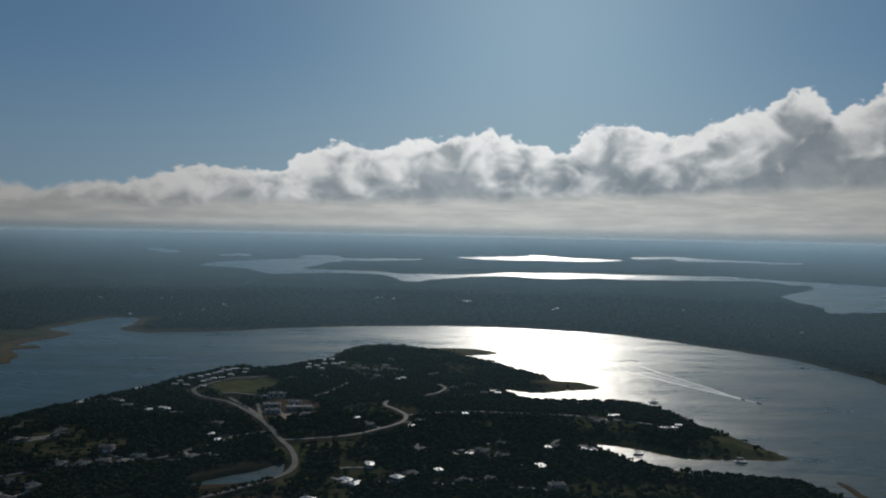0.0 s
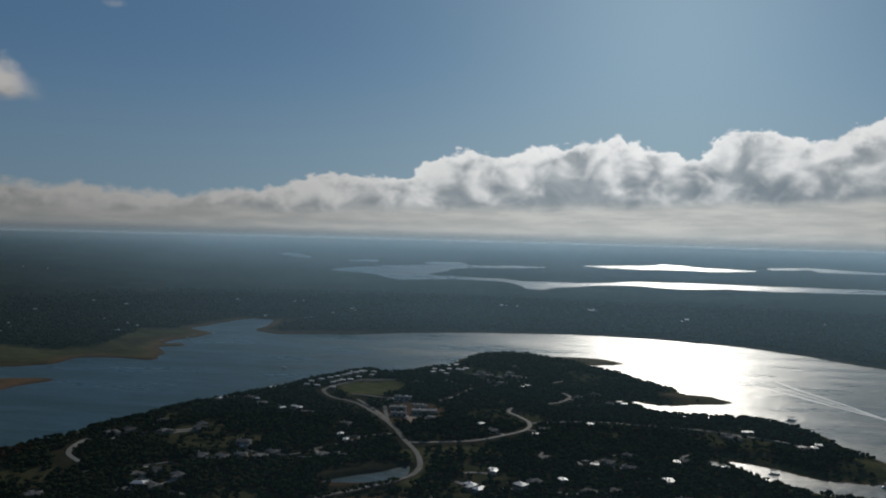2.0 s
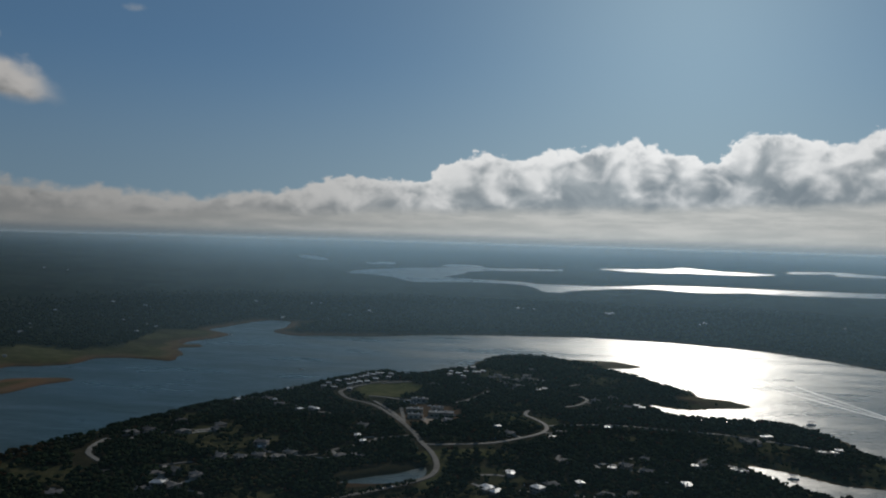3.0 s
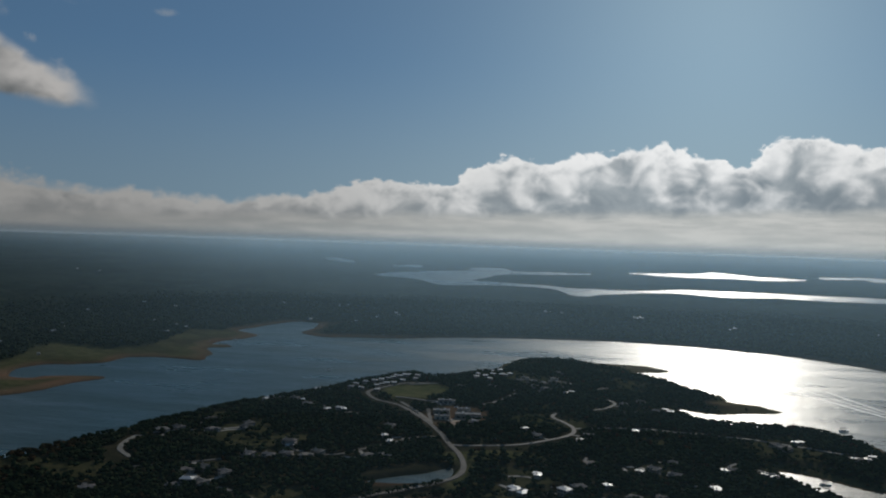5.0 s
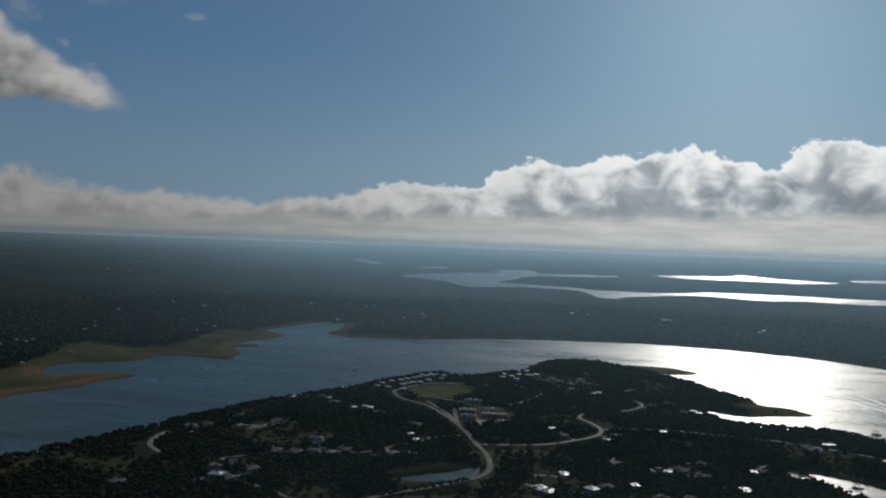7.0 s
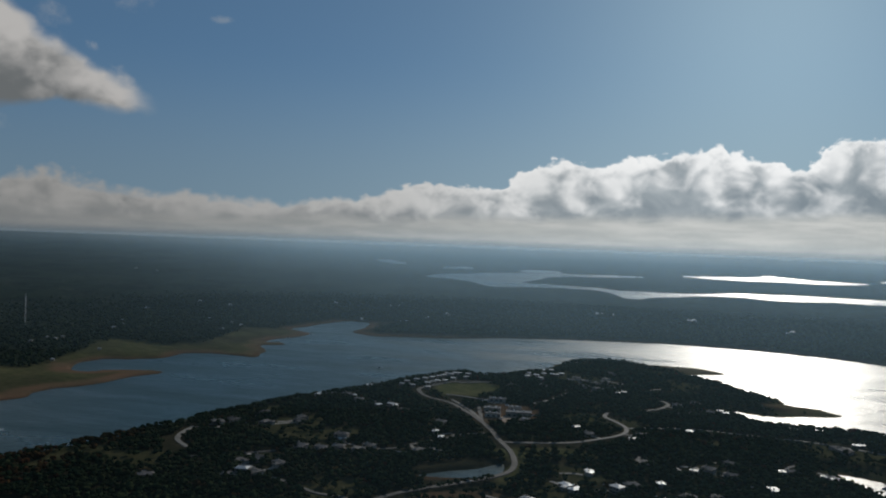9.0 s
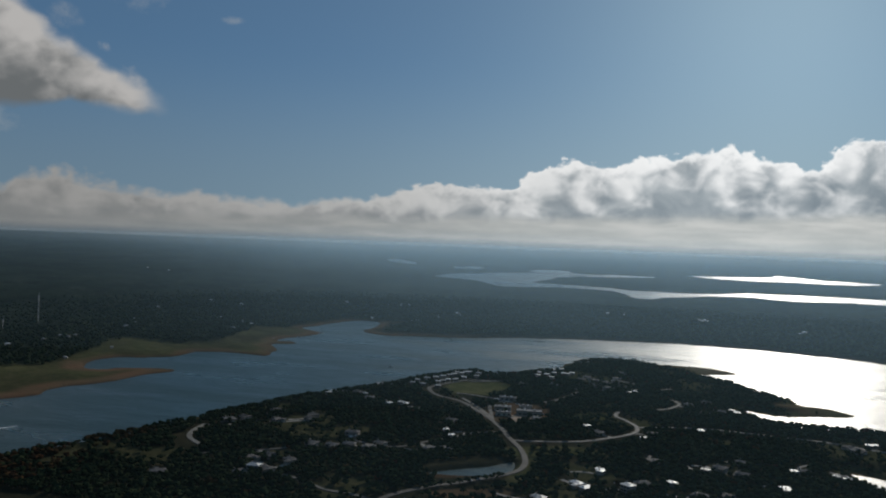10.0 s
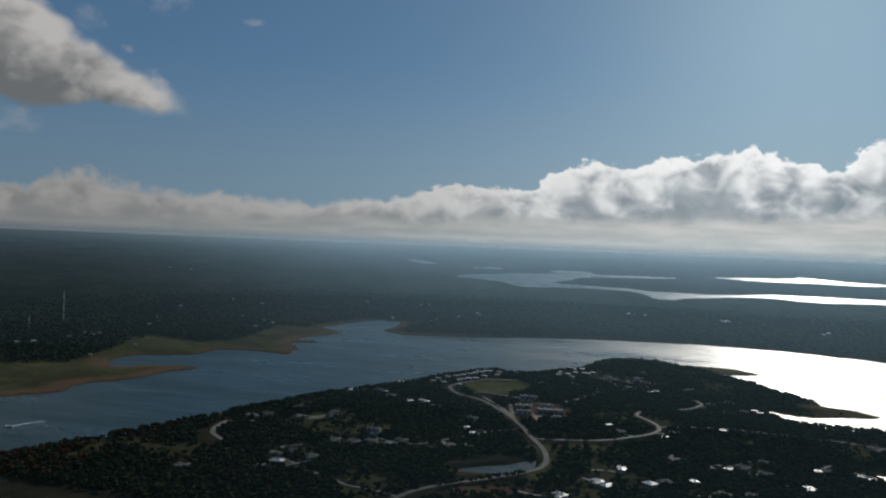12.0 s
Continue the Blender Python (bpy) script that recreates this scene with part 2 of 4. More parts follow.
def ground_material():
    m, n, bsdf = material("ground_cover")
    p = place(n)
    cover = n.add("ShaderNodeAttribute", attribute_name="cover").outputs["Color"]
    sep = n.add("ShaderNodeSeparateColor")
    n.link(cover, sep.inputs[0])
    sand, grass, wood = sep.outputs
    big, mid, fine = n.noise(p, 0.012, 6, 0.6), n.noise(p, 0.06, 6, 0.65), n.noise(p, 0.5, 5, 0.7)
    soil = n.mix(n.ramp(mid, 0.35, 0.7), (0.026, 0.026, 0.016, 1), (0.050, 0.044, 0.027, 1))
    green = n.mix(n.ramp(mid, 0.35, 0.7), (0.085, 0.095, 0.038, 1), (0.145, 0.135, 0.062, 1))
    red = n.mix(n.ramp(big, 0.3, 0.7), (0.20, 0.112, 0.070, 1), (0.15, 0.106, 0.066, 1))
    # shade between the far crowns is put into these dark canopy colours
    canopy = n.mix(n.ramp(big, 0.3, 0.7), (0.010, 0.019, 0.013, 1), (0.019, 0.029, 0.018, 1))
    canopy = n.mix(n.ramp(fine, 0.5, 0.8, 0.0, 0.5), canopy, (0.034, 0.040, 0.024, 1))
    # lighter and darker patches in the colour stand in for shaded ridges
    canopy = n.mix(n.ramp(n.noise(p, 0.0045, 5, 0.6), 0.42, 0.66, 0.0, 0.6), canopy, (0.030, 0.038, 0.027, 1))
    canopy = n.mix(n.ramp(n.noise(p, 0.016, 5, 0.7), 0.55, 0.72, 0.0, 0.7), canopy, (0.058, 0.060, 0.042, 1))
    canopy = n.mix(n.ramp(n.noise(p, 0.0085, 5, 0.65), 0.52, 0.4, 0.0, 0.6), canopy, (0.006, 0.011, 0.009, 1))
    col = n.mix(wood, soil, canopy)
    col = n.mix(grass, col, green)
    col = n.mix(sand, col, red)
    col = n.mix(n.ramp(fine, 0.3, 0.7, 0.0, 0.4), col, (0.026, 0.027, 0.019, 1))
    n.link(col, bsdf.inputs["Base Color"])
    bsdf.inputs["Roughness"].default_value = 0.95
    bsdf.inputs["Specular IOR Level"].default_value = 0.0
    b_ = n.add("ShaderNodeBump")
    b_.inputs["Strength"].default_value = 0.6
    b_.inputs["Distance"].default_value = 2.0
    n.link(fine, b_.inputs["Height"])
    n.link(b_.outputs[0], bsdf.inputs["Normal"])
    return m


def water_material():
    m, n, bsdf = material("lake_water")
    p = place(n)
    bsdf.inputs["Base Color"].default_value = (0.008, 0.036, 0.037, 1)
    bsdf.inputs["IOR"].default_value = 1.33
    wide = n.add("ShaderNodeMapping")
    wide.inputs["Scale"].default_value = (0.35, 1.0, 1.0)
    n.link(p, wide.inputs[0])
    gust = n.noise(wide.outputs[0], 0.012, 6, 0.65)
    n.put(bsdf.inputs["Roughness"], n.ramp(gust, 0.3, 0.7, 0.25, 0.42))
    chop = n.add("ShaderNodeMapping")
    chop.inputs["Scale"].default_value = (0.5, 1.0, 1.0)
    chop.inputs["Rotation"].default_value = (0, 0, 0.35)
    n.link(p, chop.inputs[0])
    wave = n.math("ADD", n.noise(chop.outputs[0], 0.12, 5, 0.6), n.math("ADD", n.math("MULTIPLY", n.noise(chop.outputs[0], 0.55, 3, 0.6), 0.35), n.math("MULTIPLY", n.noise(wide.outputs[0], 0.03, 5, 0.65), 1.3)))
    b_ = n.add("ShaderNodeBump")
    b_.inputs["Strength"].default_value = 0.6
    b_.inputs["Distance"].default_value = 1.2
    n.link(wave, b_.inputs["Height"])
    level = n.add("ShaderNodeMix", data_type="VECTOR")
    level.inputs[0].default_value = 0.6
    level.inputs[4].default_value = (0, 0, 1)
    n.link(n.add("ShaderNodeNewGeometry").outputs["True Normal"], level.inputs[5])
    n.link(level.outputs[1], b_.inputs["Normal"])
    n.link(b_.outputs[0], bsdf.inputs["Normal"])
    return m


def haze_material(name, most, low, full, top, tint):
    """Sheet standing in for haze: lets nearly all light through and scatters a little sunlight; fades out towards the
    water and high up, and by bearing away from the sun.
    """
    m = bpy.data.materials.new(name)
    m.use_nodes = True
    n = Nodes(m.node_tree)
    z = n.add("ShaderNodeSeparateXYZ")
    p = place(n)
    n.link(p, z.inputs[0])
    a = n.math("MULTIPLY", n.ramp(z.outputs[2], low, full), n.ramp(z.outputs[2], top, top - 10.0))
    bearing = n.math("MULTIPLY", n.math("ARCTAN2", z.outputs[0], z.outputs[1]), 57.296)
    # denser by bearing, imitating haze that brightens towards the sun
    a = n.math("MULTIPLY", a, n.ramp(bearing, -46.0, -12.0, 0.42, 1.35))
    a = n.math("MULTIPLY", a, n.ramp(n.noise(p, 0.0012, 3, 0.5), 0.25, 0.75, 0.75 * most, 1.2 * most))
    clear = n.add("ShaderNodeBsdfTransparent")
    scatter = n.add("ShaderNodeBsdfTranslucent")
    scatter.inputs[0].default_value = tint
    mix = n.add("ShaderNodeMixShader")
    n.link(a, mix.inputs[0])
    n.link(clear.outputs[0], mix.inputs[1])
    n.link(scatter.outputs[0], mix.inputs[2])
    n.link(mix.outputs[0], n.add("ShaderNodeOutputMaterial").inputs[0])
    return m


GROUND, WATER = ground_material(), water_material()

# ---------- the plan, traced from the camera's view: shores in metres, x to the right and y ahead of the first camera ---
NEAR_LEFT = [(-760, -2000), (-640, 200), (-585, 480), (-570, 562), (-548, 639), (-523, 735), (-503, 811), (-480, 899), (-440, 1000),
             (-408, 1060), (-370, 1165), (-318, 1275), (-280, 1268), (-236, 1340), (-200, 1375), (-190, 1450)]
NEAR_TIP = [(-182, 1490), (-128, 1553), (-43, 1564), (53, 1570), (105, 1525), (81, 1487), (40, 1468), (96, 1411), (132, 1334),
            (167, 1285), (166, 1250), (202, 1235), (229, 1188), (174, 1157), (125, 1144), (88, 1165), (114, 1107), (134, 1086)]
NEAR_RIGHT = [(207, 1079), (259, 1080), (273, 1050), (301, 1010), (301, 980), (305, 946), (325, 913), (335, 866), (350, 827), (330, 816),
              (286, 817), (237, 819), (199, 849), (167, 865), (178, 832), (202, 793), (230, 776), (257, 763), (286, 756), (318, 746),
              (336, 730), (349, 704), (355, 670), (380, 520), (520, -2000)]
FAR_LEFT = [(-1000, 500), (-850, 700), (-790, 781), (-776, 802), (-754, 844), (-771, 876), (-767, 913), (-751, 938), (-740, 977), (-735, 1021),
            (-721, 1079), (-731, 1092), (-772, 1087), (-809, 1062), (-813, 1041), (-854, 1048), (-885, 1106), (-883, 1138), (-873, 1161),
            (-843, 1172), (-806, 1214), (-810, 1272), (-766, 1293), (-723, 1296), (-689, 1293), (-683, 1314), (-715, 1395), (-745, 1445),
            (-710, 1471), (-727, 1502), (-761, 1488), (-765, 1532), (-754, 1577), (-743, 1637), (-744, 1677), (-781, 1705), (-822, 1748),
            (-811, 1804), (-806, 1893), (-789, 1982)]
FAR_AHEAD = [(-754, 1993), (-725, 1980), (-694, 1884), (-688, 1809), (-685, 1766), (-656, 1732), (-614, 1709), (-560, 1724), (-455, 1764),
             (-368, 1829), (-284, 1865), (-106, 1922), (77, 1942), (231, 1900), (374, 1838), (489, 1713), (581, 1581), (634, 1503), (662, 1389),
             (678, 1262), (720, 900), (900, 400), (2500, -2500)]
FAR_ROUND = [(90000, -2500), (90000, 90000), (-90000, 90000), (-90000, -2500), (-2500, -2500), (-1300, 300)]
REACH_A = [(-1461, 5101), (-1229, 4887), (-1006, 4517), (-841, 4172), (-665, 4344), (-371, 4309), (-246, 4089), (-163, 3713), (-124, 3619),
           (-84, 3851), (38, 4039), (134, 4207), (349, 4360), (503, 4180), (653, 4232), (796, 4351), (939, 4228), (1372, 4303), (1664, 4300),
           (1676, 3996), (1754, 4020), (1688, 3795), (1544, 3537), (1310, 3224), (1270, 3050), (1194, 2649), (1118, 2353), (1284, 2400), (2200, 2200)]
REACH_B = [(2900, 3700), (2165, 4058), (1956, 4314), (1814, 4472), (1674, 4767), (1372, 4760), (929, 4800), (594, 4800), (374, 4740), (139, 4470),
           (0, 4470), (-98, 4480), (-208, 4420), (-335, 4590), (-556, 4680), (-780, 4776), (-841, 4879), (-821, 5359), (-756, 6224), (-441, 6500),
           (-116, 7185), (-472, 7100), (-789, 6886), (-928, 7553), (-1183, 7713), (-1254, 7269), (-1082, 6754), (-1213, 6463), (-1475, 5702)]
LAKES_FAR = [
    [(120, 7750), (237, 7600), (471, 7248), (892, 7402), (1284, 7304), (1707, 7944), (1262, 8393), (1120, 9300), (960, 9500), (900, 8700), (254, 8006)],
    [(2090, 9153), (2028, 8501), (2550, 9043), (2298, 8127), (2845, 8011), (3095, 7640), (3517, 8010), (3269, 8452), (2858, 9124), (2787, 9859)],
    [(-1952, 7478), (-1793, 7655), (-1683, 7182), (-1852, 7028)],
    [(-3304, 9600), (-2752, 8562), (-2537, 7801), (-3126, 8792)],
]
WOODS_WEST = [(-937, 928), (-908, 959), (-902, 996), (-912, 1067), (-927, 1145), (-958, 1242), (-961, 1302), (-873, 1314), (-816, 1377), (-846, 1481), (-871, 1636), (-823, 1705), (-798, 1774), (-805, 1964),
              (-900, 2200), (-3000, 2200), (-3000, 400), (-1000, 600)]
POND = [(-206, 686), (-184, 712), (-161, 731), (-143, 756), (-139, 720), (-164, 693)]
ROADS = {
    "main": [(-250, 1185), (-287, 1155), (-314, 1076), (-310, 1044), (-291, 1019), (-257, 1008), (-217, 954), (-184, 893), (-163, 841), (-143, 796),
             (-131, 753), (-131, 721), (-143, 696), (-167, 667), (-191, 642), (-208, 619), (-217, 598), (-222, 560), (-220, 420)],
    "curve": [(-157, 833), (-138, 835), (-97, 848), (-67, 879), (-42, 921), (-40, 959), (-54, 991), (-67, 1010), (-66, 1036)],
    "point": [(-39, 956), (-15, 968), (31, 980), (79, 977), (120, 977), (154, 974), (185, 960), (240, 930)],
    "loop": [(-20, 1077), (-4, 1098), (7, 1133), (-3, 1159)],
    "hill": [(-159, 1058), (-143, 1094), (-135, 1131), (-128, 1154)],
    "west": [(-400, 640), (-331, 694), (-314, 707), (-293, 725), (-281, 737), (-252, 760), (-238, 789), (-220, 821), (-206, 848), (-190, 860), (-170, 862)],
    "bluff": [(-456, 739), (-452, 710), (-440, 685), (-417, 665)],
    "field_edge": [(-276, 1055), (-258, 1060), (-235, 1058), (-215, 1055), (-197, 1039)],
    "site_west": [(-262, 1031), (-246, 1010), (-223, 975), (-206, 940)],
    "site_lane": [(-222, 1010), (-211, 969), (-200, 926)],
    "field_top": [(-282, 1149), (-264, 1170), (-236, 1196)],
    "grove": [(-214, 843), (-201, 854), (-177, 868)],
    "clearing": [(-248, 893), (-239, 904), (-231, 911)],
    "cross": [(-161, 1061), (-147, 1071)],
    "spur": [(-19, 1245), (1, 1271), (25, 1273)],
    "south": [(-340, 618), (-304, 614), (-284, 609), (-264, 601), (-244, 602), (-221, 595)],
}


def spline(points, steps=4, closed=True):
    """A smooth line through the points."""
    p = np.array(points, float)
    k = len(p)
    out = []
    for i in range(k if closed else k - 1):
        a, b, c, d = (p[(i + j) % k] if closed else p[min(max(i + j, 0), k - 1)] for j in (-1, 0, 1, 2))
        for s in np.arange(steps) / steps:
            out.append(0.5 * (2 * b + (c - a) * s + (2 * a - 5 * b + 4 * c - d) * s ** 2 + (3 * b - a - 3 * c + d) * s ** 3))
    if not closed:
        out.append(p[-1])
    return np.array(out)


def signed(poly, x, y):
    """Distance to the outline, positive inside."""
    best = np.full(x.shape, 1e18)
    inside = np.zeros(x.shape, bool)
    for (ax, ay), (bx, by) in zip(poly, np.roll(poly, -1, 0)):
        dx, dy = bx - ax, by - ay
        t = np.clip(((x - ax) * dx + (y - ay) * dy) / (dx * dx + dy * dy + 1e-9), 0, 1)
        best = np.minimum(best, (x - ax - t * dx) ** 2 + (y - ay - t * dy) ** 2)
        if by != ay:
            inside ^= ((ay > y) != (by > y)) & (x < dx * (y - ay) / (by - ay) + ax)
    return np.where(inside, 1, -1) * np.sqrt(best)


GRID = np.random.RandomState(5).rand(256, 256)


def fbm(x, y, size, octaves=4, seed=0):
    """Smooth noise about 0, between -0.5 and 0.5, with hills of that size in metres."""
    total, amp, norm = 0.0, 1.0, 0.0
    for o in range(octaves):
        u, v = x / size * 2 ** o + 17.3 * seed + 5.1 * o, y / size * 2 ** o + 9.7 * seed + 3.3 * o
        i, j = np.floor(u).astype(int), np.floor(v).astype(int)
        fu, fv = u - i, v - j
        fu, fv = fu * fu * (3 - 2 * fu), fv * fv * (3 - 2 * fv)
        g = lambda a, b: GRID[a % 256, b % 256]
        total = total + amp * ((g(i, j) * (1 - fu) + g(i + 1, j) * fu) * (1 - fv) + (g(i, j + 1) * (1 - fu) + g(i + 1, j + 1) * fu) * fv - 0.5)
        norm += amp
        amp *= 0.5
    return total / norm * 1.4


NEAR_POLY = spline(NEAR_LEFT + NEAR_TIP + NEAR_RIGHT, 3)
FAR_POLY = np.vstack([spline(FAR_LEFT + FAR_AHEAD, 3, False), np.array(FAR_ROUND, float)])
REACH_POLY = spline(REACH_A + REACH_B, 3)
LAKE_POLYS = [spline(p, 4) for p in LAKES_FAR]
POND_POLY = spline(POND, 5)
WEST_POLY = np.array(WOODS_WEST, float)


def sat(v, a, b):
    t = np.clip((v - a) / (b - a), 0, 1)
    return t * t * (3 - 2 * t)


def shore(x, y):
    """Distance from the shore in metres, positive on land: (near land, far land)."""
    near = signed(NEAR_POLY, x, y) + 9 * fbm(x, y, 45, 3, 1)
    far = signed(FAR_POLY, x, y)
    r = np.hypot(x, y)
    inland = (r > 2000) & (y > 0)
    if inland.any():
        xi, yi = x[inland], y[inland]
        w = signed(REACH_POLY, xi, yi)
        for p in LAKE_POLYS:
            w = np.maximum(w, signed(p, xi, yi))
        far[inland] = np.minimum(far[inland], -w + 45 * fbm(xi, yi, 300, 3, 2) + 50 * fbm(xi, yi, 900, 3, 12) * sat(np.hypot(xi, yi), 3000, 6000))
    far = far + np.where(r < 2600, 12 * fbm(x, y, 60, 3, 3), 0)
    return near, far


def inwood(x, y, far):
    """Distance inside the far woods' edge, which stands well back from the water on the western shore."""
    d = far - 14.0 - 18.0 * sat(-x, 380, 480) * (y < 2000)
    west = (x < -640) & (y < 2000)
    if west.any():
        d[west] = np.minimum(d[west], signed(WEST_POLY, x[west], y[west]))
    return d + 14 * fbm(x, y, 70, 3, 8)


def height(x, y, near=None, far=None):
    """The ground's height over the lake."""
    if near is None:
        near, far = shore(x, y)
    h_near = 7.5 * sat(near, -2, 45) + 4 * fbm(x, y, 160, 3, 4) * sat(near, 20, 90) + 0.12
    h_near = h_near * (1 - 0.6 * sat(y, 1130, 1250) * sat(x, -90, 30)) + 6 * sat(-x, 230, 330) * sat(near, -2, 20)
    bluff = sat(x, -800, -500) * sat(y, 1500, 1800)
    h_far = (2.0 + 3.0 * sat(far, 0, 25) * bluff) * sat(far, -2, 10) + 9 * sat(far, 25, 160) + 24 * (fbm(x, y, 700, 4, 5) + 0.2) * sat(far, 60, 400) + 0.12
    h_far = h_far * (1 - 0.7 * sat(np.hypot(x, y), 3200, 4500))
    h = np.maximum(np.where(near > -30, h_near, -4), np.where(far > -60, h_far, -4))
    wet = np.maximum(near, far)
    h = np.where(wet < 0, np.maximum(-4, -0.5 + wet * 0.15), h)
    pool = np.full(x.shape, -99.0)
    close = (np.abs(x + 172) < 80) & (np.abs(y - 720) < 80)
    if close.any():
        pool[close] = signed(POND_POLY, x[close], y[close])
    return h - (h - 4.2) * sat(pool, -6, 3)


def high(x, y):
    return float(height(np.array([float(x)]), np.array([float(y)]))[0])


FROM, SPAN, EYE_Z = 2200.0, 2400.0, 201.0
DRAWN = np.linspace(FROM, FROM + SPAN, 400)
LIFT = 194 * (0.7 * (DRAWN - FROM) / SPAN + 0.3 * ((DRAWN - FROM) / SPAN) ** 2)
TRUE = DRAWN * EYE_Z / (EYE_Z - LIFT)


def squash(x, y, z):
    """Country past 2.2 km is drawn in and lifted gently towards eye height, so that all of it, to the horizon, lies within 4.6 km."""
    r = np.maximum(np.hypot(x, y), 1e-6)
    s = np.where(r > FROM, np.interp(r, TRUE, DRAWN), r) / r
    return x * s, y * s, EYE_Z - (EYE_Z - z) * s


def link_mesh(name, verts, faces, mats, parent=None, smooth=False, label=""):
    me = bpy.data.meshes.new(name)
    me.from_pydata(verts, [], faces)
    for m in (mats if isinstance(mats, list) else [mats]):
        me.materials.append(m)
    if smooth:
        me.shade_smooth()
    ob = new(name, me)
    if parent is not None:
        ob.parent = parent
    return tagged(ob, label)


def polar(dips, ways):
    """A sheet in rings round the first camera: its points (rings, ways) and faces."""
    r = np.concatenate([[0.01, 120, 260, 400], 220 / np.tan(np.radians(dips))])
    a = np.radians(ways)
    x, y = r[:, None] * np.sin(a)[None, :], r[:, None] * np.cos(a)[None, :]
    rows, cols = x.shape
    i, j = np.meshgrid(np.arange(rows - 1), np.arange(cols), indexing="ij")
    k = (j + 1) % cols
    faces = np.stack([i * cols + j, i * cols + k, (i + 1) * cols + k, (i + 1) * cols + j], -1).reshape(-1, 4)[:, ::-1]
    return x, y, faces


SIDE = np.concatenate([np.arange(-50, 34, 0.14), np.arange(36, 308, 4.0)])
DIPS = np.concatenate([np.arange(24, 8, -0.07), np.arange(8, 0.55, -0.045), np.array([0.5, 0.42, 0.34, 0.27, 0.2, 0.14])])


def build_ground():
    x, y, faces = polar(DIPS, SIDE)
    sh = x.shape
    x, y = x.ravel(), y.ravel()
    near, far = shore(x, y)
    z = height(x, y, near, far)
    r = np.hypot(x, y)
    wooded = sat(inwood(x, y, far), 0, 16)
    # canopy of the far woods
    z = z + wooded * 5.5 * (fbm(x, y, 22, 2, 6) + 0.35) * (1 - sat(r, 3200, 5000)) + wooded * 22 * sat(r, 10000, 22000) * np.maximum(fbm(x, y, 3500, 4, 7) + 0.25, 0.05)
    west = sat(-x, 560, 660) * sat(-y, -1760, -1650)
    bare = np.maximum(0.5 * west * sat(far, -4, 0) * (1 - sat(far + 40 * fbm(x, y, 80, 3, 8), 14, 34)), sat(far, -4, 0) * (1 - sat(far, 5, 10)) * (0.1 + 0.35 * sat(-x, 250, 500)))
    bare = np.maximum(bare, (0.85 + 0.6 * fbm(x, y, 50, 3, 14)) * west * sat(far, -2, 4) * sat(-x, 660, 700) * (1 - sat(y, 1075, 1095)) * (1 - sat(far, 22, 42)))
    bare = np.maximum(bare, 0.5 * sat(near, -4, 0) * (1 - sat(near, 3, 7)))
    spot = lambda cx, cy, rx, ry, turn=0.0: 1 - sat(np.hypot(((x - cx) * math.cos(turn) + (y - cy) * math.sin(turn)) / rx, (-(x - cx) * math.sin(turn) + (y - cy) * math.cos(turn)) / ry)
                                                    + 0.5 * fbm(x, y, 40, 3, 9), 0.8, 1.1)
    bare = np.maximum(bare, (0.5 + 0.5 * fbm(x, y, 40, 3, 16)) * sat(-x, 380, 480) * sat(far, -3, 1) * (1 - sat(far, 14, 30)) * (y < 1990) * (y > 1600))
    bare = np.maximum.reduce([bare, 0.45 * spot(40, 1530, 150, 45), 0.4 * spot(200, 1190, 80, 45, -0.4), 0.6 * spot(-182, 975, 40, 62), 0.55 * spot(-150, 640, 42, 14, 0.4), 0.4 * spot(-178, 690, 30, 12, 0.6)])
    grass = np.maximum.reduce([spot(-262, 1110, 42, 62, -0.4), 0.7 * spot(-110, 800, 60, 20, 0.3), 0.7 * spot(-90, 990, 25, 30), 0.8 * spot(190, 1195, 60, 26, -0.4),
                               0.8 * spot(40, 1530, 150, 40), 0.7 * spot(315, 850, 50, 26, -1.0), 0.6 * spot(-120, 720, 20, 60), (0.5 + 0.7 * fbm(x, y, 60, 3, 15)) * west * sat(far, 4, 14) * (1 - wooded)])
    grass = np.maximum(grass, 0.5 * sat(near, 0, 4) * (1 - sat(near, 14, 24)))
    lawn = sat(fbm(x, y, 60, 3, 11), 0.12, 0.3) * (near > 20)
    grass = np.maximum(grass, 0.35 * lawn)
    px, py, pz = squash(x, y, z)
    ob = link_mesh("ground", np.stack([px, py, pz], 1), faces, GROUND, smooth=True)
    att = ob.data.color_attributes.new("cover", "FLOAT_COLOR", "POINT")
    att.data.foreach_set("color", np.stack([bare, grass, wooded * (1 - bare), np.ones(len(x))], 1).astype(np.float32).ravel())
    tagged(ob, "wooded lake country with bare shores and low hills", "ground", kind="structure")


def build_water():
    x, y, faces = polar(np.concatenate([np.arange(24, 8.0, -0.4), np.arange(8, 1.2, -0.045)]), np.concatenate([np.arange(-50, 34, 1.0), np.arange(36, 308, 4.0)]))
    px, py, pz = squash(x.ravel(), y.ravel(), np.zeros(x.size))
    tagged(link_mesh("water", np.stack([px, py, pz], 1), faces, WATER, smooth=True), "rippled blue-grey lake water glittering under the sun", "lake", kind="structure")
    p = POND_POLY
    tagged(link_mesh("water_pond", [(a, b, 5.4) for a, b in p], [list(range(len(p)))], WATER), "small still pond beside the road", "pond", kind="structure")


